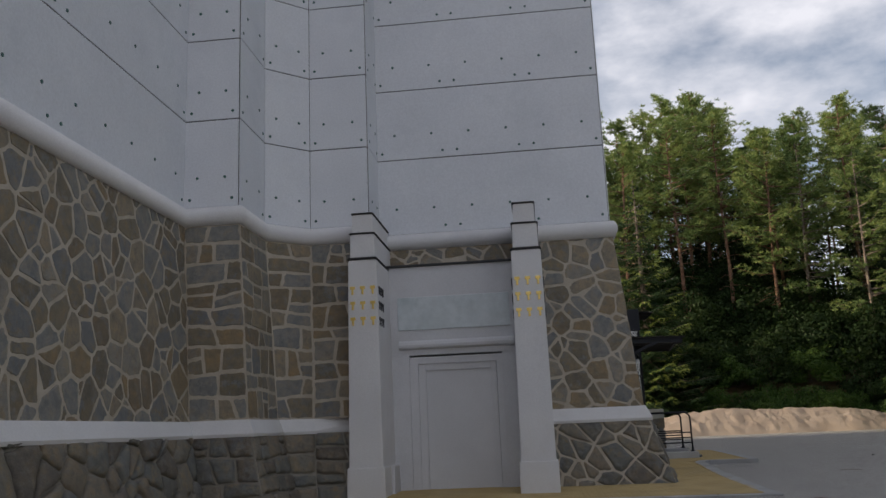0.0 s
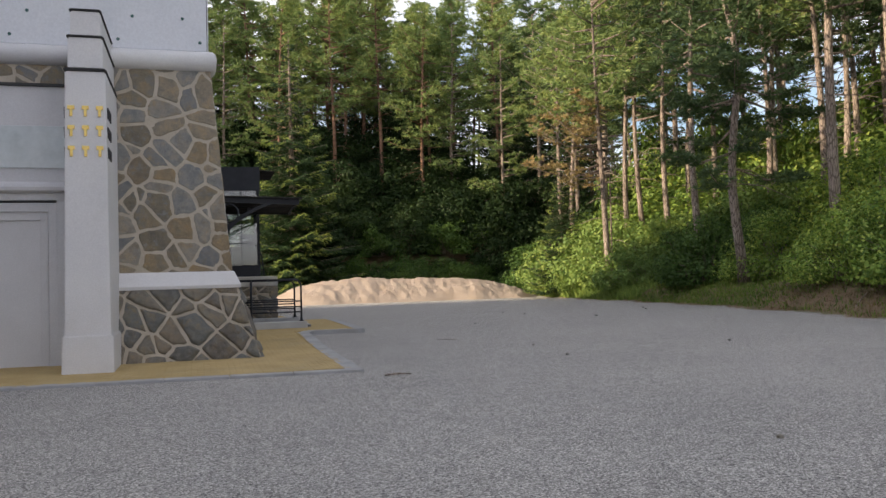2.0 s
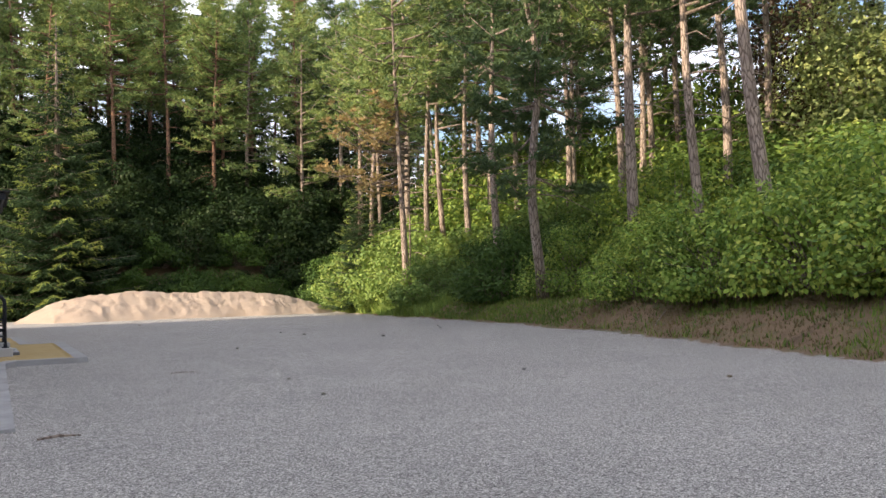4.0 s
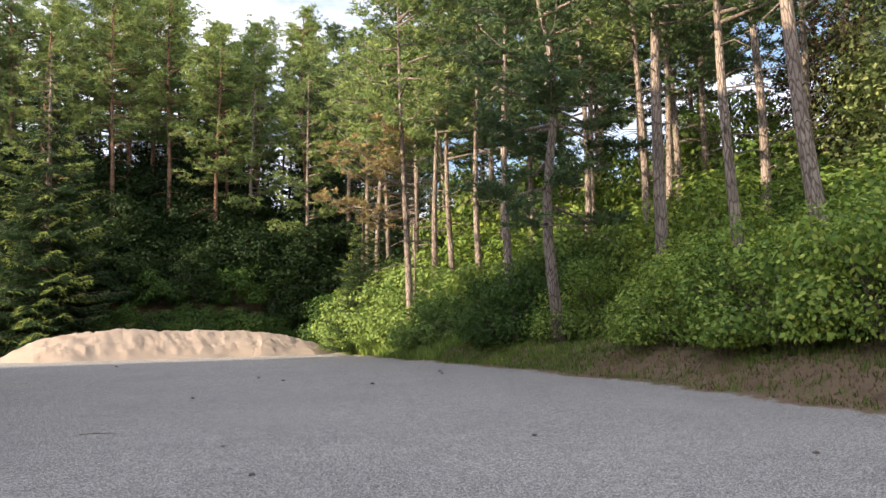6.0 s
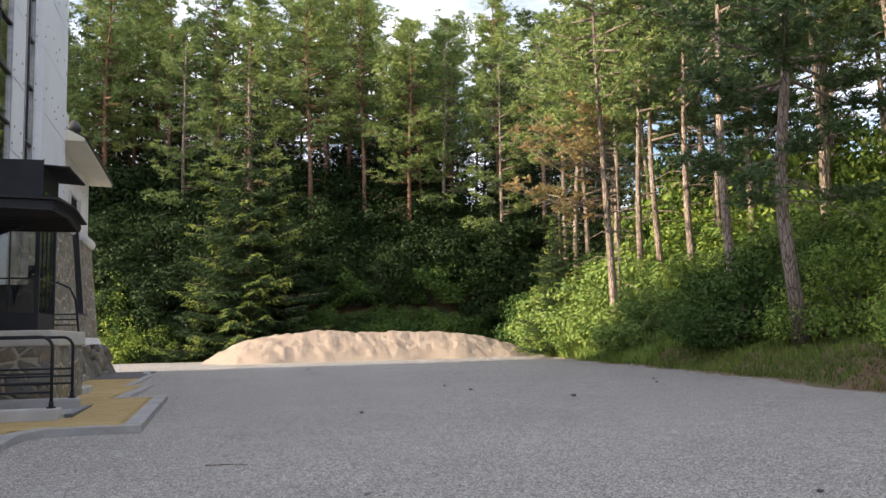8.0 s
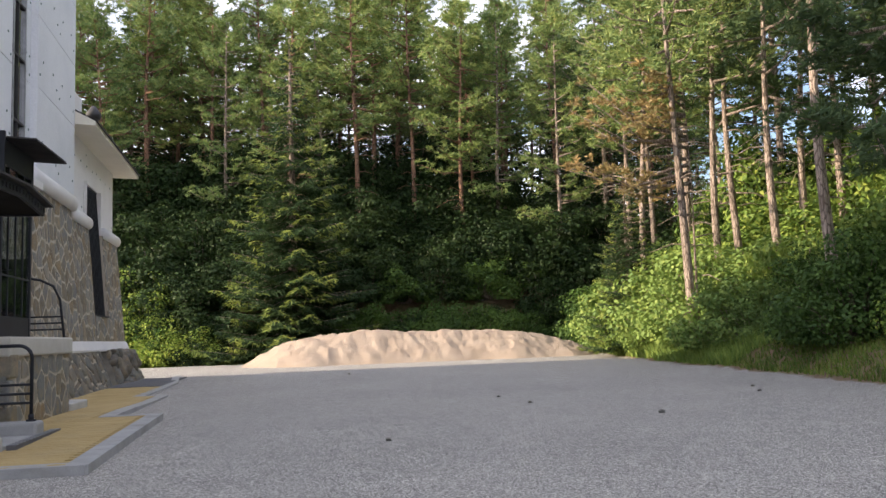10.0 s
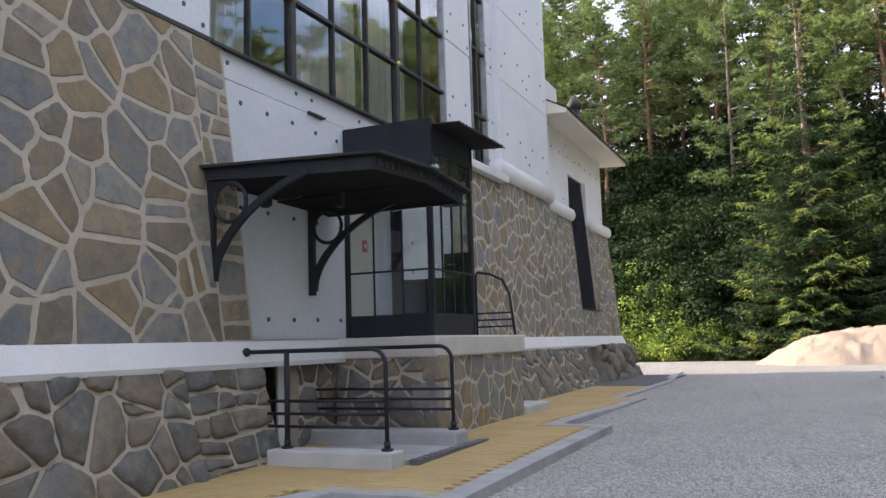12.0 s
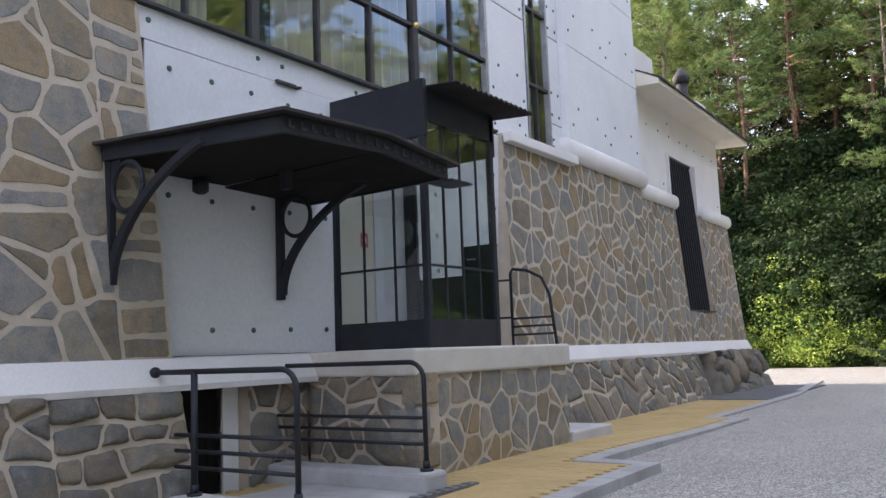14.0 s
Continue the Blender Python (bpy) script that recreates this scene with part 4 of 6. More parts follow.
q = Quad((2.22, 45.0, Z_SKIRT), (2.22, 48.05, Z_SKIRT), (1.93, 47.85, 5.45), (1.93, 45.0, 5.45))
w = slab("wall_annex_stone_far", [q], M_MORTAR, "fieldstone wall of the low annex", "wall", 0.3)
STONE_JOBS.append((w, q, 0.42, 0.40, 0.06, 87, M_STONE, None, 0.007, 0.006, 0.014, ()))
q = Quad((2.22, 42.7, Z_SKIRT), (2.22, 45.0, Z_SKIRT), (2.16, 45.0, 2.62), (2.16, 42.7, 2.62))
w = slab("wall_annex_apron", [q], M_MORTAR, "fieldstone apron under the barred window", "wall", 0.3)
STONE_JOBS.append((w, q, 0.36, 0.36, 0.06, 88, M_STONE, None, 0.007, 0.006, 0.014, ()))
for k, (a, b, c, d) in enumerate(((40.0, 42.7, 5.45, 8.25), (45.0, 47.85, 5.45, 8.25), (42.7, 45.0, 6.95, 8.25))):
    qq = y_quad(1.78, 1.78, a, b, c, d)
    w = slab("wall_annex_upper_%d" % (k + 1), [qq], M_WHITE, "white rendered upper wall of the low annex with bolt heads", "wall", 0.35)
    bolts(w, qq, [(0.4 + 0.9 * j, qq.h - 0.75) for j in range(int(qq.w / 0.9))] + [(0.3, 0.9), (qq.w - 0.3, 0.6)], 0.0)
structure(box("wall_annex_reveal_1", 1.15, 1.55, 44.98, 45.03, 5.5, 6.95, M_WHITE), "white window reveal", "wall")
structure(box("wall_annex_reveal_2", 1.2, 1.60, 42.67, 42.72, 5.5, 6.95, M_WHITE), "white window reveal", "wall")
round_band("trim_band_annex_1", [(1.93 - drift(40.1), 40.1), (1.93 - drift(42.65), 42.65)], 5.36, 5.74, 0.16, M_WHITE, "white rounded string course on the annex")
round_band("trim_band_annex_2", [(1.93 - drift(45.05), 45.05), (1.93 - drift(47.85), 47.85)], 5.36, 5.74, 0.16, M_WHITE, "white rounded string course on the annex")
w3 = thing("window_3", "tall dark window behind close vertical iron bars", "window", (2.0 - drift(43.85), 43.85, 2.62), kind="structure")
w3.rotation_euler = (0, radians(-4.4), 0)
box("pane", -0.05, -0.03, -1.11, 1.11, 0, 4.3, M_INSHADE, w3, "opaque dark pane, its colour stands for the unlit room")
for k in range(11):
    box("bar", 0.02, 0.06, -0.95 + 0.19 * k - 0.03, -0.95 + 0.19 * k + 0.03, 0.02, 4.28, M_BLACK, w3, "", 0.004)
box("window_sill", -0.1, 0.2, -1.11, 1.11, -0.04, 0.0, M_SEAM, w3)
box("lintel", -0.1, 0.06, -1.11, 1.11, 4.28, 4.33, M_SEAM, w3)
roof = thing("roof_annex", "flat annex roof with broad cream soffit and dark felt edge", "roof", (-drift(44.0), 44, 8.2), kind="structure")
roof.rotation_euler = (0, 0, 0.025)
prism("eave", [(-12.0, 8.62 - 8.2), (1.9, 8.62 - 8.2), (2.62, 8.24 - 8.2), (2.62, 8.12 - 8.2), (1.7, 8.16 - 8.2), (-12.0, 8.16 - 8.2)], "y", -4.0, 4.5, M_CREAM, roof, "cream rendered soffit")
prism("felt", [(-12.0, 8.66 - 8.2), (1.9, 8.66 - 8.2), (2.68, 8.27 - 8.2), (2.68, 8.22 - 8.2), (1.9, 8.60 - 8.2), (-12.0, 8.60 - 8.2)], "y", -4.0, 4.57, M_ROOFTAR, roof, "dark roofing felt edge")
box("parapet", 0.9, 1.85, -3.98, -2.1, 0.40, 1.2, M_WHITE, roof, "white rendered parapet block")
ch = thing("roof_vent", "round dark metal roof vent with conical cap on a white base", "vent", (1.15, 45.4, 8.62))
box("base", -0.35, 0.35, 0.35, 1.3, 0.0, 0.55, M_WHITE, ch, "white rendered base")
tube("pipe", [(0, 0.2, -0.1), (0, 0.2, 1.15)], 0.17, M_SEAM, ch, 14)
tube("collar", [(0, 0.2, 0.0), (0, 0.2, 0.35)], [0.26, 0.20], M_SEAM, ch, 14)
tube("cap", [(0, 0.2, 1.1), (0, 0.2, 1.28), (0, 0.2, 1.34), (0, 0.2, 1.6)], [0.22, 0.27, 0.24, 0.06], M_SEAM, ch, 14)

# plain walls and roofs that close the building
structure(box("wall_annex_west", -14.4, -14.0, 40.01, 47.83, -0.3, 8.2, M_WHITE), "plain white back wall of the annex", "wall")
structure(box("wall_west", -14.4, -14.0, -12.0, 40.0, -0.3, 17.1, M_WHITE), "plain white back wall", "wall")
structure(box("wall_north", -14.0, 1.5, 39.6, 40.0, 8.2, 17.1, M_WHITE), "plain white end wall of the tall block", "wall")
structure(box("wall_annex_north", -14.0, 1.34, 47.5, 47.83, -0.3, 8.2, M_WHITE), "plain white end wall of the annex", "wall")
structure(box("wall_south", -14.0, -7.3, -12.3, -12.0, -0.3, 17.1, M_WHITE), "plain white end wall", "wall")
structure(box("roof_tall", -14.4, 2.3, 18.9, 40.2, 17.1, 17.4, M_ROOFTAR), "flat dark roof of the tall block", "roof")
structure(box("roof_wing", -14.4, -6.8, -12.3, 19.0, 17.1, 17.4, M_ROOFTAR), "flat dark roof of the wing", "roof")
structure(box("floor_inner", -14.0, 1.5, 19.9, 46.5, 1.5, 1.75, M_CONCRETE), "plain floor inside the building", "floor")
structure(box("floor_hall", -14.0, 1.6, 19.9, 39.5, 5.2, 5.4, M_CONCRETE), "plain upper floor behind the great window", "floor")
structure(box("wall_inner", -3.2, -3.0, 20.0, 39.5, 5.4, 17.1, M_INSHADE), "plain inner wall, its dark colour stands for the unlit hall", "wall")

# curtains hang behind the great window
for k, (a, b) in enumerate(((25.7, 27.2), (28.3, 30.3), (30.5, 32.3))):
    cu = thing("curtain", "pale lace curtain hanging behind the window", "curtain", (1.2, (a + b) / 2, 5.7), group="curtains behind the great window")
    n = 40
    V, F = [], []
    for i in range(n + 1):
        yy = (a - b) / 2 + (b - a) * i / n
        xx = 0.05 * math.sin(i * 1.3 + k)
        V += [(xx, yy, 0.0), (xx, yy, 6.3), (xx - 0.01, yy, 6.3), (xx - 0.01, yy, 0.0)]
    for i in range(n):
        o = 4 * i
        F += [(o, o + 4, o + 5, o + 1), (o + 2, o + 6, o + 7, o + 3)]
    mesh_ob("cloth", V, F, M_ROOM, cu)

# ---- platform, porch, canopy ----
plat = structure(box("platform", 1.9, 3.86, 27.86, 31.56, 1.50, 1.80, M_SLAB, bevel=0.03), "pale concrete platform slab before the porch", "platform")
q1 = Quad((3.82, 27.96, 0.0), (3.82, 31.5, 0.0), (3.80, 31.5, 1.5), (3.80, 27.96, 1.5))
w = slab("wall_platform_front", [q1], M_MORTAR, "fieldstone front of the platform with pale joints", "wall", 0.4)
STONE_JOBS.append((w, q1, 0.36, 0.32, 0.045, 90, M_STONE, None, 0.007, 0.006, 0.014, ()))
q2 = Quad((2.22, 27.92, 0.0), (3.835, 27.92, 0.0), (3.815, 27.92, 1.5), (2.22, 27.92, 1.5))
w = slab("wall_platform_side", [q2], M_MORTAR, "dark fieldstone side of the platform above the cellar stair", "wall", 0.4)
STONE_JOBS.append((w, q2, 0.42, 0.30, 0.04, 91, M_BASE, None, 0.02, 0.02, 0.008, ()))
z = 0.06
for k, hh in enumerate((0.40, 0.27, 0.36, 0.38)):
    lx, ly = ((0.42, 0.24), (0.24, 0.40))[k % 2]
    bm = box_bm(3.86 - lx, 3.86, 27.885, 27.885 + ly, z, z + hh, 0.035)
    for v in bm.verts:
        v.co += Vector((0.014 * noise.noise(v.co * 7.0), 0.014 * noise.noise(v.co * 6.0 + Vector((3, 1, 2))), 0.01 * noise.noise(v.co * 5.0)))
    part("stone", bm, M_STONE, w)
    z += hh + 0.03
q3 = Quad((2.2, 27.0, -0.3), (2.2, 27.90, -0.3), (2.2, 27.90, 1.48), (2.2, 27.0, 1.48))
w = slab("wall_cellar_jamb", [q3], M_MORTAR, "fieldstone jamb of the cellar opening", "wall", 0.9)
STONE_JOBS.append((w, q3, 0.34, 0.28, 0.05, 92, M_BASE, None, 0.02, 0.02, 0.008, ()))
structure(box("wall_cellar_lining", 1.98, 2.02, 26.78, 27.0, -0.3, 1.46, M_WHITE), "white painted cellar door jamb", "wall")
cellar = thing("cellar_door", "dark plank door of the cellar below the platform", "door", (1.9, 25.98, -0.3), kind="structure")
for k in range(5):
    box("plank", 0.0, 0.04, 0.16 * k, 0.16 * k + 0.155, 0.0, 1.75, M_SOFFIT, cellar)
structure(box("wall_cellar_back", 0.9, 1.0, 25.4, 27.2, -0.3, 1.5, M_INSHADE), "dark back sheet for the shade inside the cellar", "wall")
st = structure(box("step_block", 3.0, 3.83, 31.6, 32.95, 0.1, 0.55, M_CONCRETE, bevel=0.03), "worn concrete step block beside the platform", "step")

PX0, PX1, PY0, PY1, PZ0 = 1.91, 3.40, 28.78, 30.34, 1.8
porch = thing("porch", "black steel porch glazed with narrow panes under a corrugated roof", "porch", (PX0, PY0, PZ0))


def pbox(name, x0, x1, y0, y1, z0, z1, mat=M_BLACK, label="", bevel=0.004):
    return box(name, x0 - PX0, x1 - PX0, y0 - PY0, y1 - PY0, z0 - PZ0, z1 - PZ0, mat, porch, label, bevel)


for x, y in ((PX1, PY0), (PX1, PY1), (PX0, PY0), (PX0, PY1)):
    pbox("post", x - 0.05, x + 0.03 if x == PX1 else x + 0.05, y - 0.04, y + 0.04, PZ0, 4.98)
pbox("kick_panel", PX0 + 0.05, PX1 - 0.05, PY0 - 0.015, PY0 + 0.015, PZ0, 2.15)
pbox("kick_panel", PX1 - 0.02, PX1 + 0.02, PY0 + 0.04, PY1 - 0.04, PZ0, 2.15, label="dark blue-grey steel kick panel")
pbox("door_leaf", 2.11, PX1 - 0.05, PY1 - 0.02, PY1 + 0.02, PZ0, 2.80, label="dark steel lower half of the porch door")
pbox("stile", PX0 + 0.05, 2.10, PY1 - 0.03, PY1 + 0.03, PZ0, 4.42)
pbox("lock_panel", 2.90, PX1 - 0.05, PY1 - 0.022, PY1 + 0.022, 2.801, 3.20, label="dark steel lock panel of the porch door")
pbox("door_handle", 2.98, 3.12, PY1 - 0.06, PY1 - 0.022, 3.0, 3.02, M_STEEL, "pale metal handle")
for x in (2.40, 2.90):
    pbox("glazing_bar", x - 0.012, x + 0.012, PY0 - 0.016, PY0 + 0.016, 2.15, 4.5)
pbox("rail", PX0 + 0.05, PX1 - 0.05, PY0 - 0.018, PY0 + 0.018, 2.80, 2.83)
pbox("rail", PX1 - 0.018, PX1 + 0.018, PY0 + 0.04, PY1 - 0.04, 2.80, 2.83)
for k in range(1, 4):
    y = PY0 + (PY1 - PY0) * k / 4
    pbox("glazing_bar", PX1 - 0.016, PX1 + 0.016, y - 0.012, y + 0.012, 2.15, 4.62)
for a, b, c, d in ((PX0 + 0.05, PX1 - 0.05, PY0 - 0.004, PY0 + 0.004), (2.11, PX1 - 0.05, PY1 - 0.004, PY1 + 0.004), (PX1 - 0.004, PX1 + 0.004, PY0 + 0.05, PY1 - 0.05)):
    g = pbox("pane", a, b, c, d, 2.81 if c > 30 else 2.155, 4.6, M_CLEAR, "", 0)
    g.visible_shadow = False
pbox("side_fascia", PX0 - 0.02, PX1 + 0.06, PY0 - 0.05, PY0 + 0.02, 4.42, 5.14, label="blue-black sheet metal fascia")
pbox("fascia", PX1 - 0.03, PX1 + 0.03, PY0 + 0.04, PY1 + 0.04, 4.62, 5.02, label="dark sheet metal fascia")
pbox("side_fascia", PX0 - 0.02, PX1 + 0.03, PY1 + 0.045, PY1 + 0.09, 4.42, 5.0)
n = 60
V, F = [], []
for i in range(n + 1):
    y = PY0 + 0.03 + (PY1 + 0.35 - PY0) * i / n
    dz = 0.02 * math.sin(i * 2 * math.pi / 4)
    V += [(PX0 - PX0, y - PY0, 5.16 + dz - PZ0), (3.92 - PX0, y - PY0, 5.02 + dz - PZ0), (3.92 - PX0, y - PY0, 5.005 + dz - PZ0), (PX0 - PX0, y - PY0, 5.145 + dz - PZ0)]
for i in range(n):
    o = 4 * i
    F += [(o, o + 1, o + 5, o + 4), (o + 1, o + 2, o + 6, o + 5), (o + 2, o + 3, o + 7, o + 6)]
mesh_ob("roof_sheet", V, F, M_ROOFTAR, porch, "dark corrugated roof sheet")
pbox("drip_ledge", 3.44, 3.80, 28.80, 29.25, 3.80, 3.825, label="thin dark metal drip ledge")


def canopy():
    x0, x1 = 1.92, 4.27
    c = thing("canopy", "black iron canopy with toothed front edge on curved brackets", "canopy", (x0, 25.1, 3.8))
    O = Vector((x0, 25.1, 3.8))

    def solid(name, low, high, mat, label="", parent=c):
        """A solid between two loops of points."""
        n = len(low)
        V = [Vector(p) - O for p in low] + [Vector(p) - O for p in high]
        F = [tuple(range(n - 1, -1, -1)), tuple(range(n, 2 * n))] + [(i, (i + 1) % n, (i + 1) % n + n, i + n) for i in range(n)]
        return mesh_ob(name, V, F, mat, parent, label)

    # roof sheet with two shallow slopes
    ym = 26.9
    for ya, yb, za, zb in ((25.1, ym, 0.86, 0.92), (ym, 28.35, 0.92, 0.80)):
        fa, fb = (25.46, ym) if ya < 26 else (ym, 28.12)
        top = [(x0, ya, 3.03 + za), (x1 + 0.1, fa, 3.0 + za), (x1 + 0.1, fb, 3.0 + zb), (x0, yb, 3.03 + zb)]
        solid("roof_sheet", [(x, y, z - 0.03) for x, y, z in top], top, M_ROOFTAR, "dark felt-covered roof sheet")
    # fascias
    def lip(y):
        """Height of the underside of the roof sheet along the front."""
        return 3.82 + 0.06 * (y - 25.46) / (ym - 25.46) if y < ym else 3.88 - 0.12 * (y - ym) / (28.12 - ym)
    for ya, yb in ((25.55, ym), (ym, 28.02)):
        lo = [(x1 - 0.05, ya, lip(ya) - 0.15), (x1, ya, lip(ya) - 0.15), (x1, yb, lip(yb) - 0.15), (x1 - 0.05, yb, lip(yb) - 0.15)]
        solid("front_fascia", lo, [(x, y, z + 0.155) for x, y, z in lo], M_BLACK)
    for y0, y1, za in ((25.2, 25.55, 3.72), (28.25, 28.02, 3.66)):
        k = 0.05 if y0 < 26 else -0.05
        zb = lip(y1) - 0.15
        solid("side_fascia", [(x0, y0, za), (x1 - 0.051, y1, zb), (x1 - 0.051, y1 + k, zb), (x0, y0 + k, za)], [(x0, y0, za + 0.15), (x1 - 0.051, y1, zb + 0.15), (x1 - 0.051, y1 + k, zb + 0.15), (x0, y0 + k, za + 0.15)], M_BLACK)
    for ya, yb in ((25.27, ym), (ym, 28.18)):
        fa, fb = max(ya, 25.61), min(yb, 27.96)
        sf = [(x0 + 0.02, ya, 3.73 - 0.03 * (ya > 26)), (x1 - 0.06, fa, lip(fa) - 0.13), (x1 - 0.06, fb, lip(fb) - 0.13), (x0 + 0.02, yb, 3.73 - 0.06 * (yb > 27))]
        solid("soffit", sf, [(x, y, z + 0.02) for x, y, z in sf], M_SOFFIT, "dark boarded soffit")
    for k in range(17):
        y = 25.62 + k * 2.33 / 16
        z = lip(y) - 0.15
        for a, b, c, d in ((-0.01, 0.045, 0.045, 0.062), (-0.012, 0.004, 0.063, 0.115)):
            lo = [(x1 + 0.001, y + a, z + c), (x1 + 0.02, y + a, z + c), (x1 + 0.02, y + b, z + c), (x1 + 0.001, y + b, z + c)]
            solid("tooth", lo, [(p, q, z + d) for p, q, r in lo], M_SEAM)
    solid("soffit_hub", [(x0 + 1.05, 26.75, 3.52), (x0 + 1.15, 26.75, 3.52), (x0 + 1.15, 26.85, 3.52), (x0 + 1.05, 26.85, 3.52)], [(x0 + 1.05, 26.75, 3.72), (x0 + 1.15, 26.75, 3.72), (x0 + 1.15, 26.85, 3.72), (x0 + 1.05, 26.85, 3.72)], M_BLACK)
    lamp = thing("canopy_lamp", "small dark round lamp under the canopy", "lamp", (2.1, 26.42, 3.64))
    tube("housing", [(0, 0, 0.08), (0, 0, -0.06), (0, 0, -0.09)], [0.09, 0.09, 0.05], M_BLACK, lamp, 14)
    for y in (25.3, 27.74):
        xw = 1.905 if y > 26 else 2.10
        bar = [(xw, y - 0.035, 2.44), (xw + 0.09, y - 0.035, 2.44), (xw + 0.09, y + 0.035, 2.44), (xw, y + 0.035, 2.44)]
        br = solid("bracket", bar, [(xw - (0.10 if y < 26 else 0.0), y - 0.035, 3.74), (xw + 0.09, y - 0.035, 3.74), (xw + 0.09, y + 0.035, 3.74), (xw - (0.10 if y < 26 else 0.0), y + 0.035, 3.74)], M_BLACK, "cast iron bracket with a ring")
        V, F = [], []
        pts = []
        for k in range(17):
            a = k / 16 * math.pi / 2
            u = 1 - math.cos(a)
            pts.append(Vector((xw + 0.07 + 1.35 * u, y, 2.50 + 1.19 * (0.7 * math.sin(a) + 0.3 * u))))
        for k, p in enumerate(pts):
            t = (pts[min(k + 1, 16)] - pts[max(k - 1, 0)]).normalized()
            nrm = Vector((-t.z, 0, t.x)) * (0.055 - 0.022 * k / 16)
            for dy in (-0.03, 0.03):
                V += [p + nrm + Vector((0, dy, 0)) - O, p - nrm + Vector((0, dy, 0)) - O]
        for k in range(16):
            o = 4 * k
            F += [(o, o + 4, o + 5, o + 1), (o + 2, o + 3, o + 7, o + 6), (o, o + 2, o + 6, o + 4), (o + 1, o + 5, o + 7, o + 3)]
        F += [(0, 1, 3, 2), (64, 66, 67, 65)]
        mesh_ob("brace", V, F, M_BLACK, br)
        ring = [Vector((xw + 0.32 + 0.235 * math.cos(2 * math.pi * k / 28), y, 3.43 + 0.235 * math.sin(2 * math.pi * k / 28))) - O for k in range(29)]
        tube("ring", ring, 0.026, M_BLACK, br, 8)
        gus = [(xw + 0.09, y - 0.025, 3.55), (xw + 0.095, y - 0.025, 3.55), (xw + 0.095, y + 0.025, 3.55), (xw + 0.09, y + 0.025, 3.55)]
        solid("gusset", gus, [(xw + 0.09, y - 0.025, 3.70), (xw + 0.26, y - 0.025, 3.70), (xw + 0.26, y + 0.025, 3.70), (xw + 0.09, y + 0.025, 3.70)], M_BLACK, "", br)
    return c


canopy()


def bent(a, b, r=0.18, n=6):
    """A rail from a runs to above b, bends, and goes down to b."""
    a, b = Vector(a), Vector(b)
    d = Vector((b.x - a.x, b.y - a.y, 0)).normalized()
    top = Vector((b.x, b.y, a.z))
    pts = [a]
    for k in range(n + 1):
        t = k / n * math.pi / 2
        pts.append(top - d * r + d * r * math.sin(t) - Vector((0, 0, r * (1 - math.cos(t)))))
    pts.append(b)
    return pts


def cellar_rail(y, xw, xo, zt, zb, xi, low):
    r = thing("handrail", "black tubular steel handrail beside the cellar stair", "handrail", (xi, y, zb), group="rails of the cellar stair")
    def L(p):
        return (p[0] - xi, p[1] - y, p[2] - zb)
    tube("top_rail", [L(p) for p in bent((xw, y, zt), (xo, y, zb))], 0.026, M_BLACK, r)
    tube("post", [L((xi, y, zb)), L((xi, y, zt))], 0.032, M_BLACK, r)
    for z in low:
        tube("lower_rail", [L((xi - (0.27 if xi > 2.5 else 0.1), y, z)), L((xo, y, z))], 0.019, M_BLACK, r)
    b = bmesh.new()
    bmesh.ops.create_uvsphere(b, u_segments=10, v_segments=8, radius=0.055)
    o = part("end_ball", b, M_BLACK, r, "", True)
    o.location = L((xw, y, zt))
    for x in (xi, xo):
        tube("foot", [L((x, y, zb)), L((x, y, zb + 0.025))], 0.07, M_BLACK, r, 12)
        tube("collar", [L((x, y, zb + 0.02)), L((x, y, zb + 0.1))], 0.038, M_BLACK, r, 10)
    return r


cellar_rail(25.65, 2.38, 4.28, 1.65, 0.53, 2.96, (1.07, 0.925, 0.78))
cellar_rail(27.42, 2.10, 4.29, 1.655, 0.58, 2.16, (1.10, 0.97, 0.84))
pr = thing("platform_rail", "black tubular steel guard rail on the platform edge", "handrail", (2.9, 31.4, 1.8))
tube("top_rail", [(0.12, 0, 0.0), (0.12, 0, 1.08), (0.16, 0, 1.14), (0.4, 0, 1.10), (0.64, 0, 0.98), (0.76, 0, 0.72), (0.84, 0, 0.0)], 0.024, M_BLACK, pr)
for z in (0.28, 0.40, 0.16):
    tube("lower_rail", [(0.12, 0, z), (0.8, 0, z)], 0.016, M_BLACK, pr)
for z in (0.42, 0.98):
    tube("wall_tie", [(0.12, 0, z), (-0.08, -0.02, z)], 0.016, M_BLACK, pr)

# ---- paving ----
def lift(y):
    """Height of the paving above the gravel."""
    return 0.04 + 0.07 * smooth01((y - 20.0) / 4.0) * (1 - smooth01((y - 30.0) / 5.0))


KERB = [(-4.1, -12.0), (-4.1, 13.0), (-3.7, 13.6), (-3.7, 16.35), (4.0, 16.0), (4.1, 23.8), (4.35, 24.4), (5.62, 24.4), (5.62, 29.8), (4.82, 29.9), (4.82, 36.3), (4.25, 36.4), (4.25, 43.0), (3.45, 50.0)]
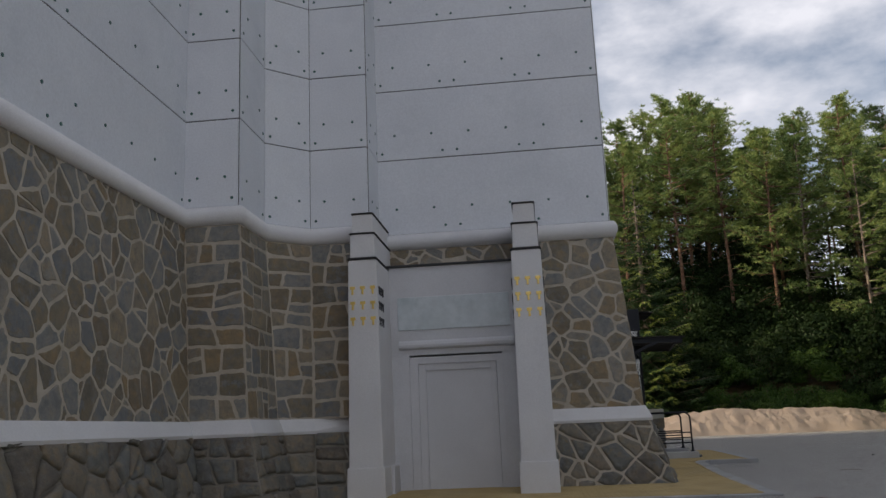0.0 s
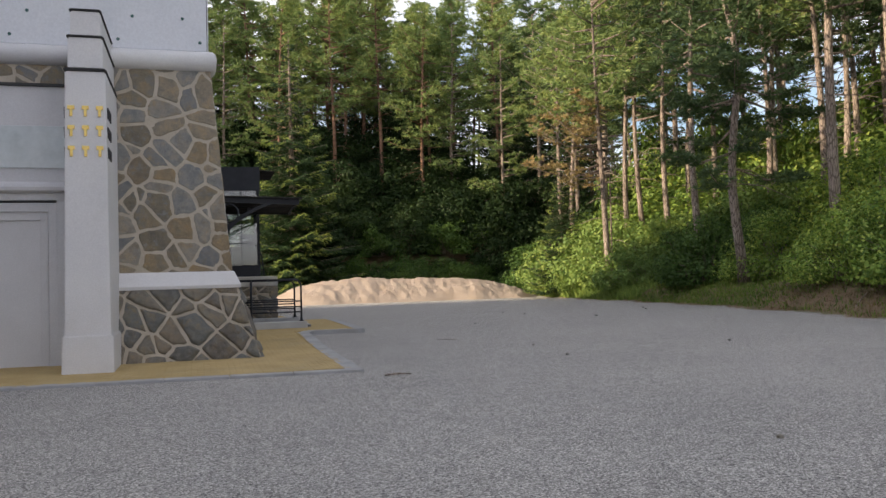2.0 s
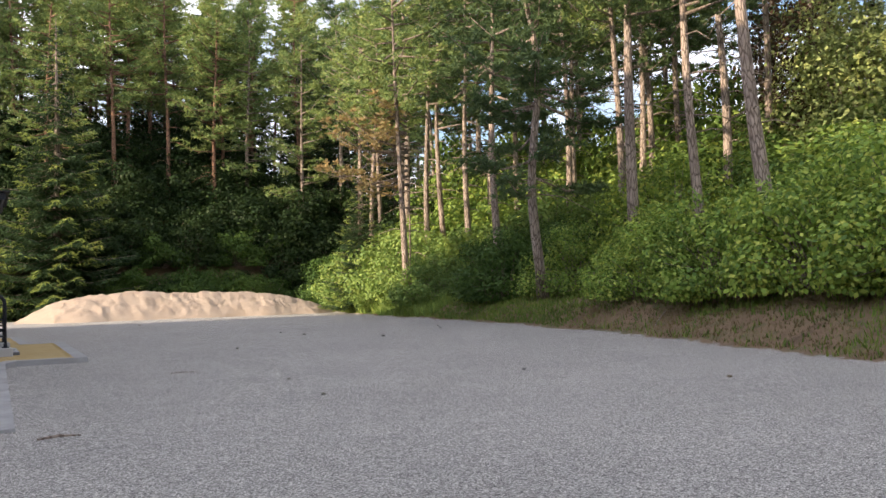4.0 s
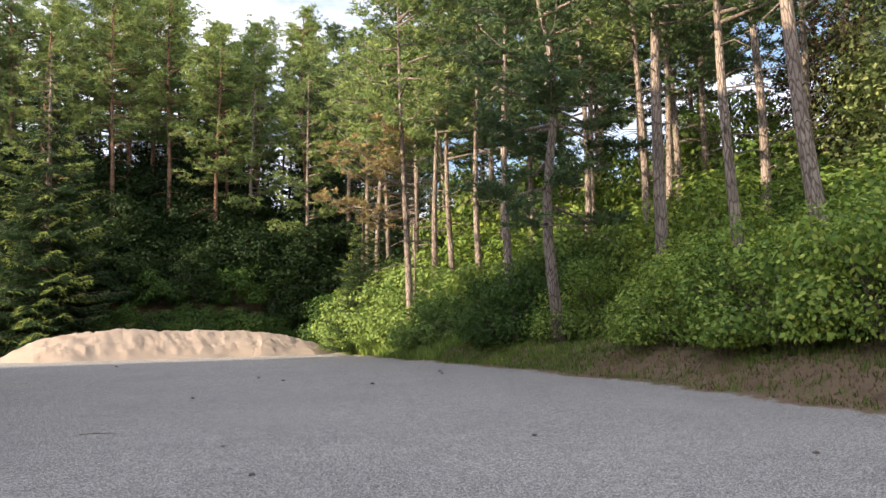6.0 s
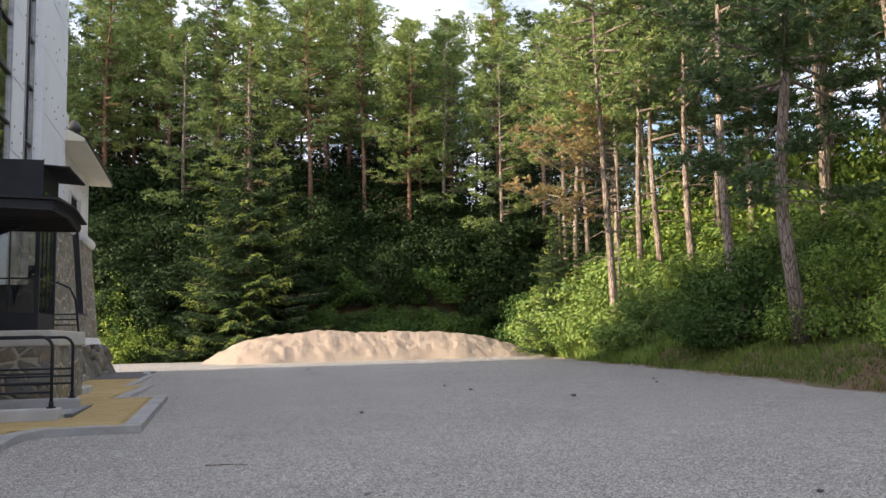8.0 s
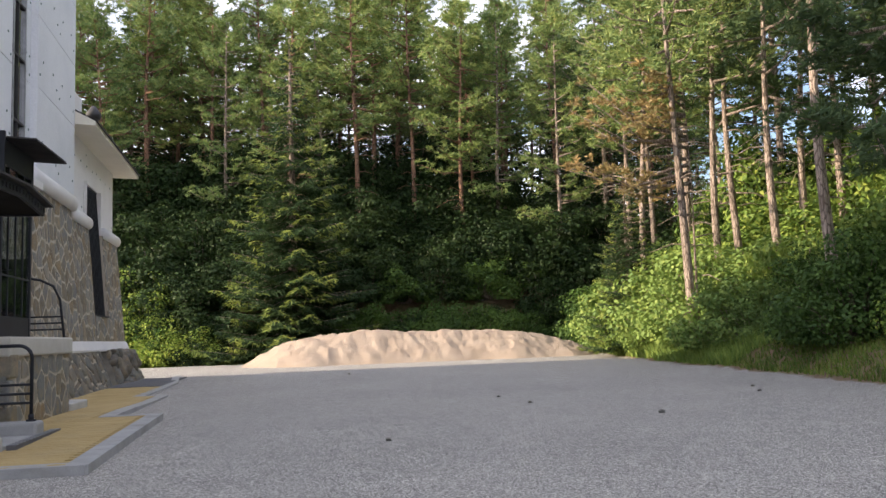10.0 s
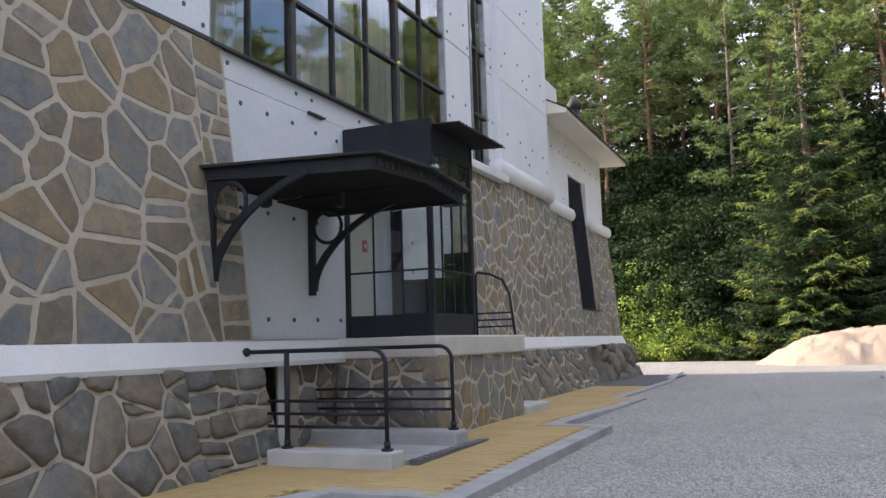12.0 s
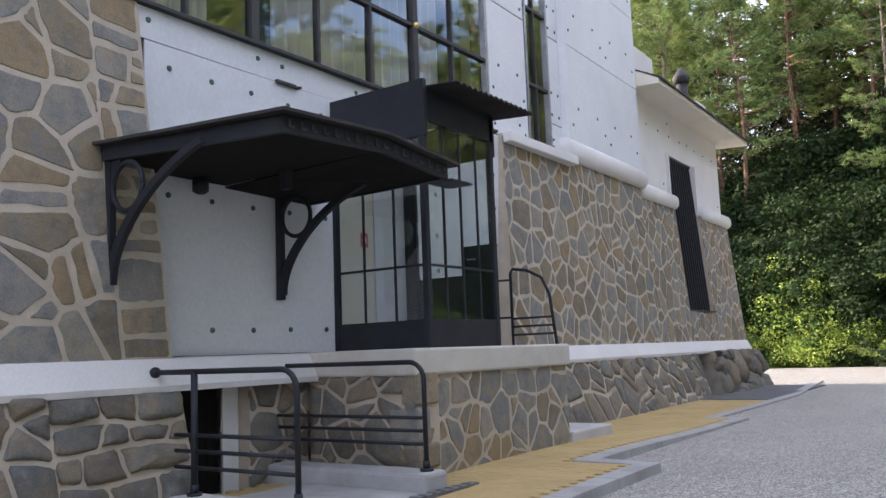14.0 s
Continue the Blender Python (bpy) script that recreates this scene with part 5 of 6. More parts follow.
for k, (a, b) in enumerate(zip(KERB, KERB[1:])):
    a, b = Vector(a), Vector(b)
    t = (b - a).normalized()
    nrm = Vector((t.y, -t.x))
    L = (b - a).length
    n = max(1, round(L / 1.0))
    V, F = [], []
    za = max(yard(*a), yard(*b))
    kb = thing("kerb", "pale concrete kerb stones along the paving", "kerb", (a.x, a.y, yard(*a)), kind="structure")
    for i in range(n):
        s0, s1 = L * i / n + 0.004 - (0.1 if i == 0 else 0), L * (i + 1) / n - 0.004 + (0.1 if i == n - 1 else 0)
        p0, p1 = a + t * s0, a + t * s1
        c = [p0 + nrm * 0.13, p1 + nrm * 0.13, p1 - nrm * 0.13, p0 - nrm * 0.13]
        V = [(p.x - a.x, p.y - a.y, yard(p.x, p.y) - 0.2 - yard(*a)) for p in c]
        V += [(p.x - a.x, p.y - a.y, yard(p.x, p.y) + lift(p.y) - 0.012 - yard(*a)) for p in c]
        m = (p0 + p1) / 2
        V += [(m.x + (p.x - m.x) * 0.985 - a.x, m.y + (p.y - m.y) * 0.985 - a.y, yard(p.x, p.y) + lift(p.y) - yard(*a)) for p in c]
        F = [(8, 9, 10, 11)]
        for r in (0, 4):
            F += [(r + j, r + (j + 1) % 4, r + 4 + (j + 1) % 4, r + 4 + j) for j in range(4)]
        F = [tuple(reversed(f)) for f in F]
        mesh_ob("kerb_stone", V, F, M_KERB, kb)


def in_paving(x, y):
    if y < 13.6:
        return -6.6 < x < -4.15
    if y < 16.3:
        return -6.6 < x < -3.75 and y > 13.6
    if y < 19.6:
        return -4.6 < x < 3.95
    if y < 24.4:
        return 2.2 < x < 3.98
    if y < 29.7:
        return 2.2 < x < 5.5
    if y < 36.25:
        return 2.2 < x < 4.7
    if y < 41.0:
        return 2.2 < x < 4.15
    return False


paving = new("pavement")
structure(paving, "yellow block paving strip along the foot of the building", "pavement")
bv = [(-0.098, -0.048), (0.098, -0.048), (0.098, 0.048), (-0.098, 0.048)]
PV = [(x, y, -0.05) for x, y in bv] + [(x, y, 0.0) for x, y in bv] + [(x * 0.96, y * 0.93, 0.005) for x, y in bv]
PF = [(8, 9, 10, 11)] + [(r + j, r + (j + 1) % 4, r + 4 + (j + 1) % 4, r + 4 + j) for r in (0, 4) for j in range(4)]
PAVER = bpy.data.meshes.new("paver")
PAVER.from_pydata(PV, [], PF)
PAVER.materials.append(M_YELLOW)
rngp = random.Random(5)
JV, JF = [], []
count = 0
for j in range(-60, 420):
    for i in range(-35, 30):
        y = 10 + 0.1 * j * 0.75
        if y < 4:
            continue
        x = 0.2 * i + (0.1 if j % 2 else 0.0)
        y = 4.0 + 0.1 * (j + 60)
        if not in_paving(x, y):
            continue
        z = yard(x, y) + lift(y) - 0.005 + rngp.uniform(-0.002, 0.002)
        if 22.6 < y < 26.6 and x > 2.9 and count < 300:
            share("paver", PAVER, paving, pose(x, y, z, rngp.uniform(-0.4, 0.4), rngp.uniform(-0.4, 0.4), rngp.uniform(-0.8, 0.8)))
            count += 1
        else:
            o = len(JV)
            JV += [(x + a, y + b, z + c) for a, b, c in PV]
            JF += [tuple(v + o for v in f) for f in PF]
tagged(mesh_ob("pavers", JV, JF, M_YELLOW, paving), kind="stuff")
structure(box("pavement_asphalt", 2.5, 4.13, 41.0, 47.5, 0.2, 0.385, M_ASPHALT), "dark asphalt patch at the far corner", "pavement")
structure(box("pavement_stair_head", 2.75, 4.4, 25.81, 27.21, 0.1, 0.405, M_KERB), "worn grey concrete at the head of the cellar stair", "pavement")
structure(box("kerb_stair_1", 2.78, 4.42, 25.48, 25.80, 0.05, 0.53, M_CONCRETE, bevel=0.025), "pale concrete kerb of the cellar stair", "kerb")
structure(box("kerb_stair_2", 2.02, 4.42, 27.22, 27.60, -0.2, 0.58, M_KERB, bevel=0.04), "worn concrete kerb of the cellar stair", "kerb")


drain = thing("drain_channel", "dark slotted drain channel set in the yellow paving", "drain", (4.5, 25.85, 0.36))
box("trough", -0.06, 0.06, 0.0, 2.1, -0.1, 0.052, M_ASPHALT, drain, "", 0.004)
for k in range(14):
    box("grating_bar", -0.055, 0.055, 0.06 + 0.145 * k, 0.13 + 0.145 * k, 0.045, 0.062, M_STEEL, drain, "", 0.003)

# ---- sand pile ----
def sand_pile():
    nx, ny = 260, 80
    x0, x1, y0, y1 = 5.4, 24.9, 53.9, 63.4
    crest = [(0.0, 0.0), (0.125, 1.22), (0.19, 1.38), (0.34, 1.66), (0.46, 1.50), (0.60, 1.52), (0.76, 1.34), (0.87, 0.86), (1.0, 0.0)]
    def top(u):
        for (ua, ha), (ub, hb) in zip(crest, crest[1:]):
            if u <= ub:
                return ha + (hb - ha) * (u - ua) / (ub - ua)
        return 0.0
    V, F = [], []
    for j in range(ny + 1):
        for i in range(nx + 1):
            x, y = x0 + (x1 - x0) * i / nx, y0 + (y1 - y0) * j / ny
            u, v = (x - x0) / (x1 - x0), (y - y0) / (y1 - y0)
            H = (top(u - 0.02) + top(u) + top(u + 0.02)) / 3
            reach = 0.44 * min(1.0, 0.25 + H / 1.3) * (1 + 0.12 * noise.noise(Vector((x * 0.5, 2.0, 5.0))))
            side = max(0.0, 1 - abs(v - 0.5) / reach)
            h = H * min(1.0, side * 1.5) ** 0.85
            if h > 0.03:
                w = min(1.0, h / 0.5)
                h += w * (0.11 * noise.noise(Vector((x * 0.9, y * 0.8, 3))) + 0.09 * noise.noise(Vector((x * 2.0, y * 1.6, 7))))
                h += w * (0.05 * (0.35 - abs(noise.noise(Vector((x * 2.2 + y * 0.5, y * 1.9, 9))))) + 0.035 * noise.noise(Vector((x * 6.0, y * 5.0, 1))) + 0.02 * noise.noise(Vector((x * 13, y * 12, 1))))
            V.append((x, y, yard(x, y) - 0.05 + max(0.0, h)))
    F = [(j * (nx + 1) + i, j * (nx + 1) + i + 1, (j + 1) * (nx + 1) + i + 1, (j + 1) * (nx + 1) + i) for j in range(ny) for i in range(nx)]
    ob = mesh_ob("sand_pile", V, F, M_SAND, smooth=True)
    return tagged(ob, "long sunlit heap of pale sand on the gravel yard", "sand pile", kind="stuff")


sand_pile()


# ---- plants ----
def tuft(V, F, c, r, n, rng, up=0.3, wid=0.036):
    """A brush of needles round a point."""
    for _ in range(n):
        d = Vector((rng.gauss(0, 1), rng.gauss(0, 1), rng.gauss(0, 0.55) + up)).normalized()
        s = d.cross(Vector((rng.gauss(0, 1), rng.gauss(0, 1), rng.gauss(0, 1)))).normalized() * wid
        a = c + d * r * rng.uniform(0.0, 0.3)
        b = c + d * r * rng.uniform(0.75, 1.15)
        o = len(V)
        V += [a - s, a + s, b]
        F.append((o, o + 1, o + 2))


def pine_meshes(seed, height, crown_from, spread, limbs, tufts, needle_r, bends, trunk_r, bark, needles, dense=34, dead=6, sector=(0.0, 360.0), low=0, brushes=4, wid=0.034):
    """Trunk with limbs, and a crown of needle brushes; both stand on the origin."""
    rng = random.Random(seed)
    pts, rad = [], []
    n = 14
    for k in range(n + 1):
        s = k / n
        bx = sum(a * math.sin(s * f * math.pi + p) - a * math.sin(p) for a, f, p in bends[0])
        by = sum(a * math.sin(s * f * math.pi + p) - a * math.sin(p) for a, f, p in bends[1])
        pts.append(Vector((bx, by, s * height)))
        rad.append(trunk_r * (1 - 0.86 * s) * (1.25 if k == 0 else 1))
    TV, TF = tube_data(pts, rad, 10)
    NV, NF = [], []
    def on_trunk(s):
        f = s * n
        i = min(n - 1, int(f))
        return pts[i].lerp(pts[i + 1], f - i)
    def add_tube(p, r, sides=5):
        V, F = tube_data(p, r, sides)
        o = len(TV)
        TV.extend(V)
        TF.extend(tuple(i + o for i in f) for f in F)
    for k in range(limbs):
        s = crown_from + (1 - crown_from) * ((k + rng.random()) / limbs) ** 0.9
        s = min(s, 0.99)
        a = radians(rng.uniform(*sector))
        rel = (s - crown_from) / (1 - crown_from)
        L = spread * (0.35 + 0.65 * math.sin(math.pi * min(1, 0.28 + rel * 0.75))) * rng.uniform(0.6, 1.15)
        rise = rng.uniform(-0.12, 0.35) + rel * 0.5
        b = on_trunk(s)
        d = Vector((math.cos(a), math.sin(a), rise))
        e = b + d * L
        m = b + d * L * 0.5 + Vector((rng.uniform(-.2, .2), rng.uniform(-.2, .2), -0.12 * L))
        add_tube([b, m, e], [0.035 + 0.012 * L, 0.03, 0.012])
        side = Vector((-d.y, d.x, 0)).normalized()
        for j in range(tufts):
            q = 0.30 + 0.75 * (j + rng.random()) / tufts
            c = (b.lerp(m, q * 2) if q < 0.5 else m.lerp(e, q * 2 - 1))
            c = c + side * rng.gauss(0, 0.13 * L + 0.05) + Vector((0, 0, rng.gauss(0.04, 0.10)))
            pad = rng.uniform(0.14, 0.30)
            for _ in range(brushes):
                cc = c + Vector((rng.gauss(0, pad), rng.gauss(0, pad), rng.gauss(0, pad * 0.22)))
                tuft(NV, NF, cc, needle_r * rng.uniform(0.7, 1.25), dense, rng, 0.45, wid)
    for k in range(low):
        b = on_trunk(rng.uniform(0.17, 0.46))
        a = rng.uniform(0, 2 * math.pi)
        L = spread * rng.uniform(0.8, 1.25)
        d = Vector((math.cos(a), math.sin(a), rng.uniform(-0.15, 0.08)))
        m, e = b + d * L * 0.5 + Vector((0, 0, -0.1 * L)), b + d * L
        add_tube([b, m, e], [0.06, 0.04, 0.015])
        for j in range(46):
            q = rng.uniform(0.45, 1.05)
            c = (b.lerp(m, q * 2) if q < 0.5 else m.lerp(e, q * 2 - 1)) + Vector((rng.gauss(0, 0.34), rng.gauss(0, 0.34), rng.gauss(0, 0.09)))
            tuft(NV, NF, c, needle_r * rng.uniform(0.8, 1.2), 14, rng, 0.35, wid)
    for k in range(dead):
        s = rng.uniform(0.22, crown_from)
        a = rng.uniform(0, 2 * math.pi)
        b = on_trunk(s)
        L = rng.uniform(0.6, 2.2)
        d = Vector((math.cos(a), math.sin(a), rng.uniform(-0.25, 0.15)))
        add_tube([b, b + d * L * 0.5 + Vector((0, 0, 0.05)), b + d * L + Vector((0, 0, -0.15 * L))], [0.03, 0.02, 0.008], 4)
    tm = bpy.data.meshes.new("trunk")
    tm.from_pydata([tuple(v) for v in TV], [], TF)
    tm.polygons.foreach_set("use_smooth", [True] * len(tm.polygons))
    tm.materials.append(bark)
    cm = bpy.data.meshes.new("crown")
    cm.from_pydata([tuple(v) for v in NV], [], NF)
    cm.materials.append(needles)
    return tm, cm


def tree(name, label, meshes, at, turn, scale=1.0, group="", tilt=(0, 0)):
    e = thing(name, label, "tree", at, group)
    e.matrix_basis = pose(*at, tilt[0], tilt[1], turn) @ Matrix.Scale(scale, 4)
    for nm, me in zip(("trunk", "crown"), meshes):
        o = new(nm, me)
        o.parent = e
    return e


def base(x, y, sink=0.15):
    return (x, y, ground_z(x, y) - sink)


rt = random.Random(11)
straight = [([(rt.uniform(0.1, 0.35), rt.uniform(1, 2), rt.uniform(0, 3))], [(rt.uniform(0.1, 0.35), rt.uniform(1, 2), rt.uniform(0, 3))]) for _ in range(6)]
CROWN_FROM = (0.36, 0.28, 0.44, 0.22, 0.38)
FOREST = [pine_meshes(100 + k, 19.0, CROWN_FROM[k], 3.1, 44, 8, 0.32, straight[k], 0.19, M_REDBARK if k != 3 else M_BARK, M_PINE, 11, 10) for k in range(5)]
FORESTBACK = [pine_meshes(120 + k, 19.0, CROWN_FROM[k], 3.0, 46, 5, 0.40, straight[k], 0.2, M_REDBARK, M_PINE, 9, 6, brushes=3, wid=0.045) for k in range(3)]
NEARPINE = [pine_meshes(200 + k, 18.0, (0.50, 0.57, 0.46)[k], 3.3, 36, 8, 0.30, straight[k + 2], 0.2, M_BARK, (M_DKPINE, M_PINE, M_DKPINE)[k], 12, 14) for k in range(3)]

# far wood on the hill beyond the sand pile
FAR_FIXED = [(20.2, 71.7), (21.7, 75.4), (12.8, 74.0), (3.8, 74.0), (2.4, 79.0), (24.5, 77.0), (-2.4, 80.0), (16.5, 80.0), (26.4, 69.0), (-1.7, 77.0), (-5.0, 74.5), (8.3, 73.0), (17.0, 74.5), (10.5, 78.0), (14.3, 77.5), (28.0, 74.0), (-7.5, 79.0), (6.0, 79.5), (23.0, 72.5)]
far_pts = list(FAR_FIXED)
rf = random.Random(3)
for row, (yy, step) in enumerate(((84.0, 2.6), (90.0, 2.8), (97.0, 3.0))):
    x = -17.0
    while x < 46:
        far_pts.append((x + rf.uniform(-0.9, 0.9), yy + rf.uniform(-1.8, 1.8)))
        x += step
for x in (-10.0, -12.5, -15.0):
    far_pts.append((x, 76 + rf.uniform(-3, 4)))
for k, (x, y) in enumerate(far_pts):
    tree("pine_tree", "tall red-barked pine with high green crown in the far wood", FOREST[k % 5] if y < 87 else FORESTBACK[k % 3], base(x, y), rf.uniform(0, 360), rf.uniform(0.86, 1.14), "pines of the far wood")

# pines on the bank
BANK = [(22.3, 42.7, 1, (0, -3), 0.95), (24.2, 37.1, 0, (0, 0), 1.0), (28.4, 33.9, 1, (0, 1), 1.0), (30.4, 34.8, 2, (0, 0), 1.0), (32.2, 35.8, 0, (0, 2), 1.0), (24.8, 25.6, 2, (0, 0), 1.0), (29.3, 28.8, 1, (0, 1), 1.05),
        (30.3, 40.1, 0, (0, 0), 1.0), (32.6, 42.2, 1, (0, 0), 1.1), (26.2, 47.5, 1, (0, 0), 1.0), (28.0, 48.8, 2, (0, 0), 1.05), (27.2, 44.6, 0, (0, 0), 1.0), (31.5, 49.0, 1, (0, 0), 1.1), (32.8, 48.2, 2, (0, 0), 1.1), (25.5, 53.5, 1, (0, 0), 1.0),
        (34.5, 31.0, 0, (0, 0), 1.1), (36.5, 38.0, 2, (0, 0), 1.1), (38.3, 45.0, 1, (0, 0), 1.1), (29.5, 57.0, 0, (0, 0), 1.3), (34.5, 56.0, 2, (0, 0), 1.35), (36.0, 24.0, 0, (0, 0), 1.0), (30.5, 20.0, 2, (0, 0), 1.0),
        (27.5, 6.0, 0, (0, 0), 1.0), (31.0, 12.0, 1, (0, 0), 1.0), (29.0, -2.0, 2, (0, 0), 1.0), (33.0, 2.0, 0, (0, 0), 1.05), (27.0, -9.0, 1, (0, 0), 1.0), (41.0, 52.0, 1, (0, 0), 1.1), (42.0, 34.0, 0, (0, 0), 1.1), (40.0, 16.0, 2, (0, 0), 1.1),
        (28.4, 62.0, 1, (0, 0), 1.15), (31.2, 65.0, 0, (0, 0), 1.15), (33.8, 61.0, 1, (0, 0), 1.15), (30.0, 70.0, 2, (0, 0), 1.15), (34.5, 67.5, 1, (0, 0), 1.15), (37.5, 63.0, 0, (0, 0), 1.15), (36.5, 50.5, 1, (0, 0), 1.3), (38.5, 71.0, 2, (0, 0), 1.15),
        (44.0, 46.0, 0, (0, 0), 1.2), (46.0, 40.0, 2, (0, 0), 1.25), (48.0, 50.0, 1, (0, 0), 1.25), (43.0, 55.0, 0, (0, 0), 1.2), (45.0, 35.5, 1, (0, 0), 1.2), (47.0, 30.0, 2, (0, 0), 1.2), (41.0, 60.0, 2, (0, 0), 1.2), (39.5, 42.5, 0, (0, 0), 1.15), (37.5, 47.5, 2, (0, 0), 1.1), (42.5, 26.0, 0, (0, 0), 1.2), (49.0, 36.0, 0, (0, 0), 1.25),
        # added pines out of view, to cut the sky light on the wing wall
        (25.0, -3.0, 0, (0, 0), 1.1), (24.0, -14.0, 2, (0, 0), 1.1), (28.0, -19.0, 0, (0, 0), 1.15), (22.5, -21.0, 1, (0, 0), 1.1), (26.0, -27.0, 2, (0, 0), 1.1), (32.0, -8.0, 0, (0, 0), 1.2), (24.5, 2.5, 2, (0, 0), 1.1), (34.0, -15.0, 1, (0, 0), 1.2), (37.0, 8.0, 0, (0, 0), 1.2)]
for k, (x, y, v, tl, sc) in enumerate(BANK):
    tree("pine_tree", "slender grey-barked pine with bare lower trunk on the bank", NEARPINE[v], base(x, y), rf.uniform(0, 360), sc, "pines on the bank", tl)
CROOKED = pine_meshes(310, 17.0, 0.30, 3.4, 40, 8, 0.28, ([(0.75, 1.1, 0.2), (0.28, 3.2, 0)], [(0.4, 1.5, 0), (0.15, 4, 1)]), 0.20, M_BARK, M_DKPINE, 13, 12, low=9)
tree("pine_tree", "crooked dark pine with low green boughs beside the yard", CROOKED, base(21.8, 30.6), 200, 1.0, "pines on the bank")
LEAN = pine_meshes(311, 19.0, 0.5, 3.4, 42, 7, 0.28, ([(0.3, 1.0, 0)], [(0.2, 2, 0)]), 0.25, M_BARK, M_DKPINE, 12, 12)
tree("pine_tree", "leaning thick-trunked pine on the bank", LEAN, base(23.5, 21.6), 0, 1.0, "pines on the bank", (-4.5, -4.0))
tree("pine_tree", "thick-trunked pine behind the bushes", LEAN, base(23.6, 27.6), 140, 0.95, "pines on the bank", (0, -2))
DRY = pine_meshes(312, 9.6, 0.58, 4.6, 16, 6, 0.24, ([(0.05, 1.2, 0)], [(0.05, 2, 0)]), 0.06, M_BARK, M_DRYPINE, 12, 10, sector=(145.0, 205.0))
tree("pine_tree", "slender dying pine with brown dry needles", DRY, base(22.6, 42.9), 0, 1.0, "pines on the bank")


def spruce_meshes(seed, height, radius, layers, step=0.24, share_young=0.62):
    rng = random.Random(seed)
    TV, TF = tube_data([(0, 0, 0), (0.05, 0, height * 0.5), (0, 0, height)], [0.28, 0.17, 0.02], 10)
    NV, NF, tips = [], [], []
    for k in range(layers):
        s = 0.07 + 0.92 * k / layers
        R = radius * (1 - s) ** 0.85 * rng.uniform(0.82, 1.12)
        nb = max(4, int(9 * (1 - s) + 4))
        a0 = rng.uniform(0, 6)
        for j in range(nb):
            a = a0 + 2 * math.pi * (j + rng.uniform(-0.25, 0.25)) / nb
            L = R * rng.uniform(0.7, 1.15)
            z = s * height + rng.uniform(-0.25, 0.25)
            d = Vector((math.cos(a), math.sin(a), 0))
            sd = Vector((-d.y, d.x, 0))
            b = Vector((0, 0, z))
            m = b + d * L * 0.55 + Vector((0, 0, -0.16 * L))
            e = b + d * L + Vector((0, 0, -0.12 * L + 0.1))
            V, F = tube_data([b, m, e], [0.04, 0.025, 0.008], 4)
            o = len(TV)
            TV.extend(V)
            TF.extend(tuple(i + o for i in f) for f in F)
            steps = max(3, int(L / step))
            young = rng.random() < share_young
            for t in range(1, steps + 1):
                q = t / steps
                c = b.lerp(m, q * 2) if q < 0.5 else m.lerp(e, q * 2 - 1)
                reach = 0.10 + 0.36 * L * (1 - q) ** 0.8 * rng.uniform(0.7, 1.2)
                for side in (-1, 1):
                    tw = (d * 0.75 + sd * side + Vector((0, 0, -0.32 + rng.uniform(-0.12, 0.12)))).normalized()
                    fresh = young and q > 0.45 and rng.random() < 0.75
                    n = max(1, int(reach / (step * 0.7)))
                    for i in range(n + 1):
                        p = c + tw * reach * i / n
                        for _ in range(3):
                            nd = (tw + Vector((rng.gauss(0, 0.55), rng.gauss(0, 0.55), rng.gauss(-0.1, 0.3)))).normalized()
                            sp = nd.cross(Vector((rng.gauss(0, 0.5), rng.gauss(0, 0.5), 1))).normalized() * (0.17 * step + 0.005)
                            ln = (0.16 + 0.5 * step) * rng.uniform(0.7, 1.2)
                            o = len(NV)
                            NV += [p - sp, p + sp, p + nd * ln]
                            NF.append((o, o + 1, o + 2))
                            tips.append(1 if fresh and i >= n - 1 else 0)
    tm = bpy.data.meshes.new("trunk")
    tm.from_pydata([tuple(v) for v in TV], [], TF)
    tm.materials.append(M_BARK)
    cm = bpy.data.meshes.new("crown")
    cm.from_pydata([tuple(v) for v in NV], [], NF)
    cm.materials.append(M_SPRUCE)
    cm.materials.append(M_TIPS)
    cm.polygons.foreach_set("material_index", tips)
    return tm, cm


SPRUCE = spruce_meshes(77, 17.5, 4.9, 27, 0.22)
DEEP = spruce_meshes(78, 17.5, 4.4, 19, 0.45, 0.12)
tree("spruce_tree", "dark green spruce with drooping layered boughs behind the sand pile", SPRUCE, base(8.2, 64.6), 20, 1.12)
tree("spruce_tree", "young bright green spruce among the pines", SPRUCE, base(23.2, 50.5), 200, 0.5)


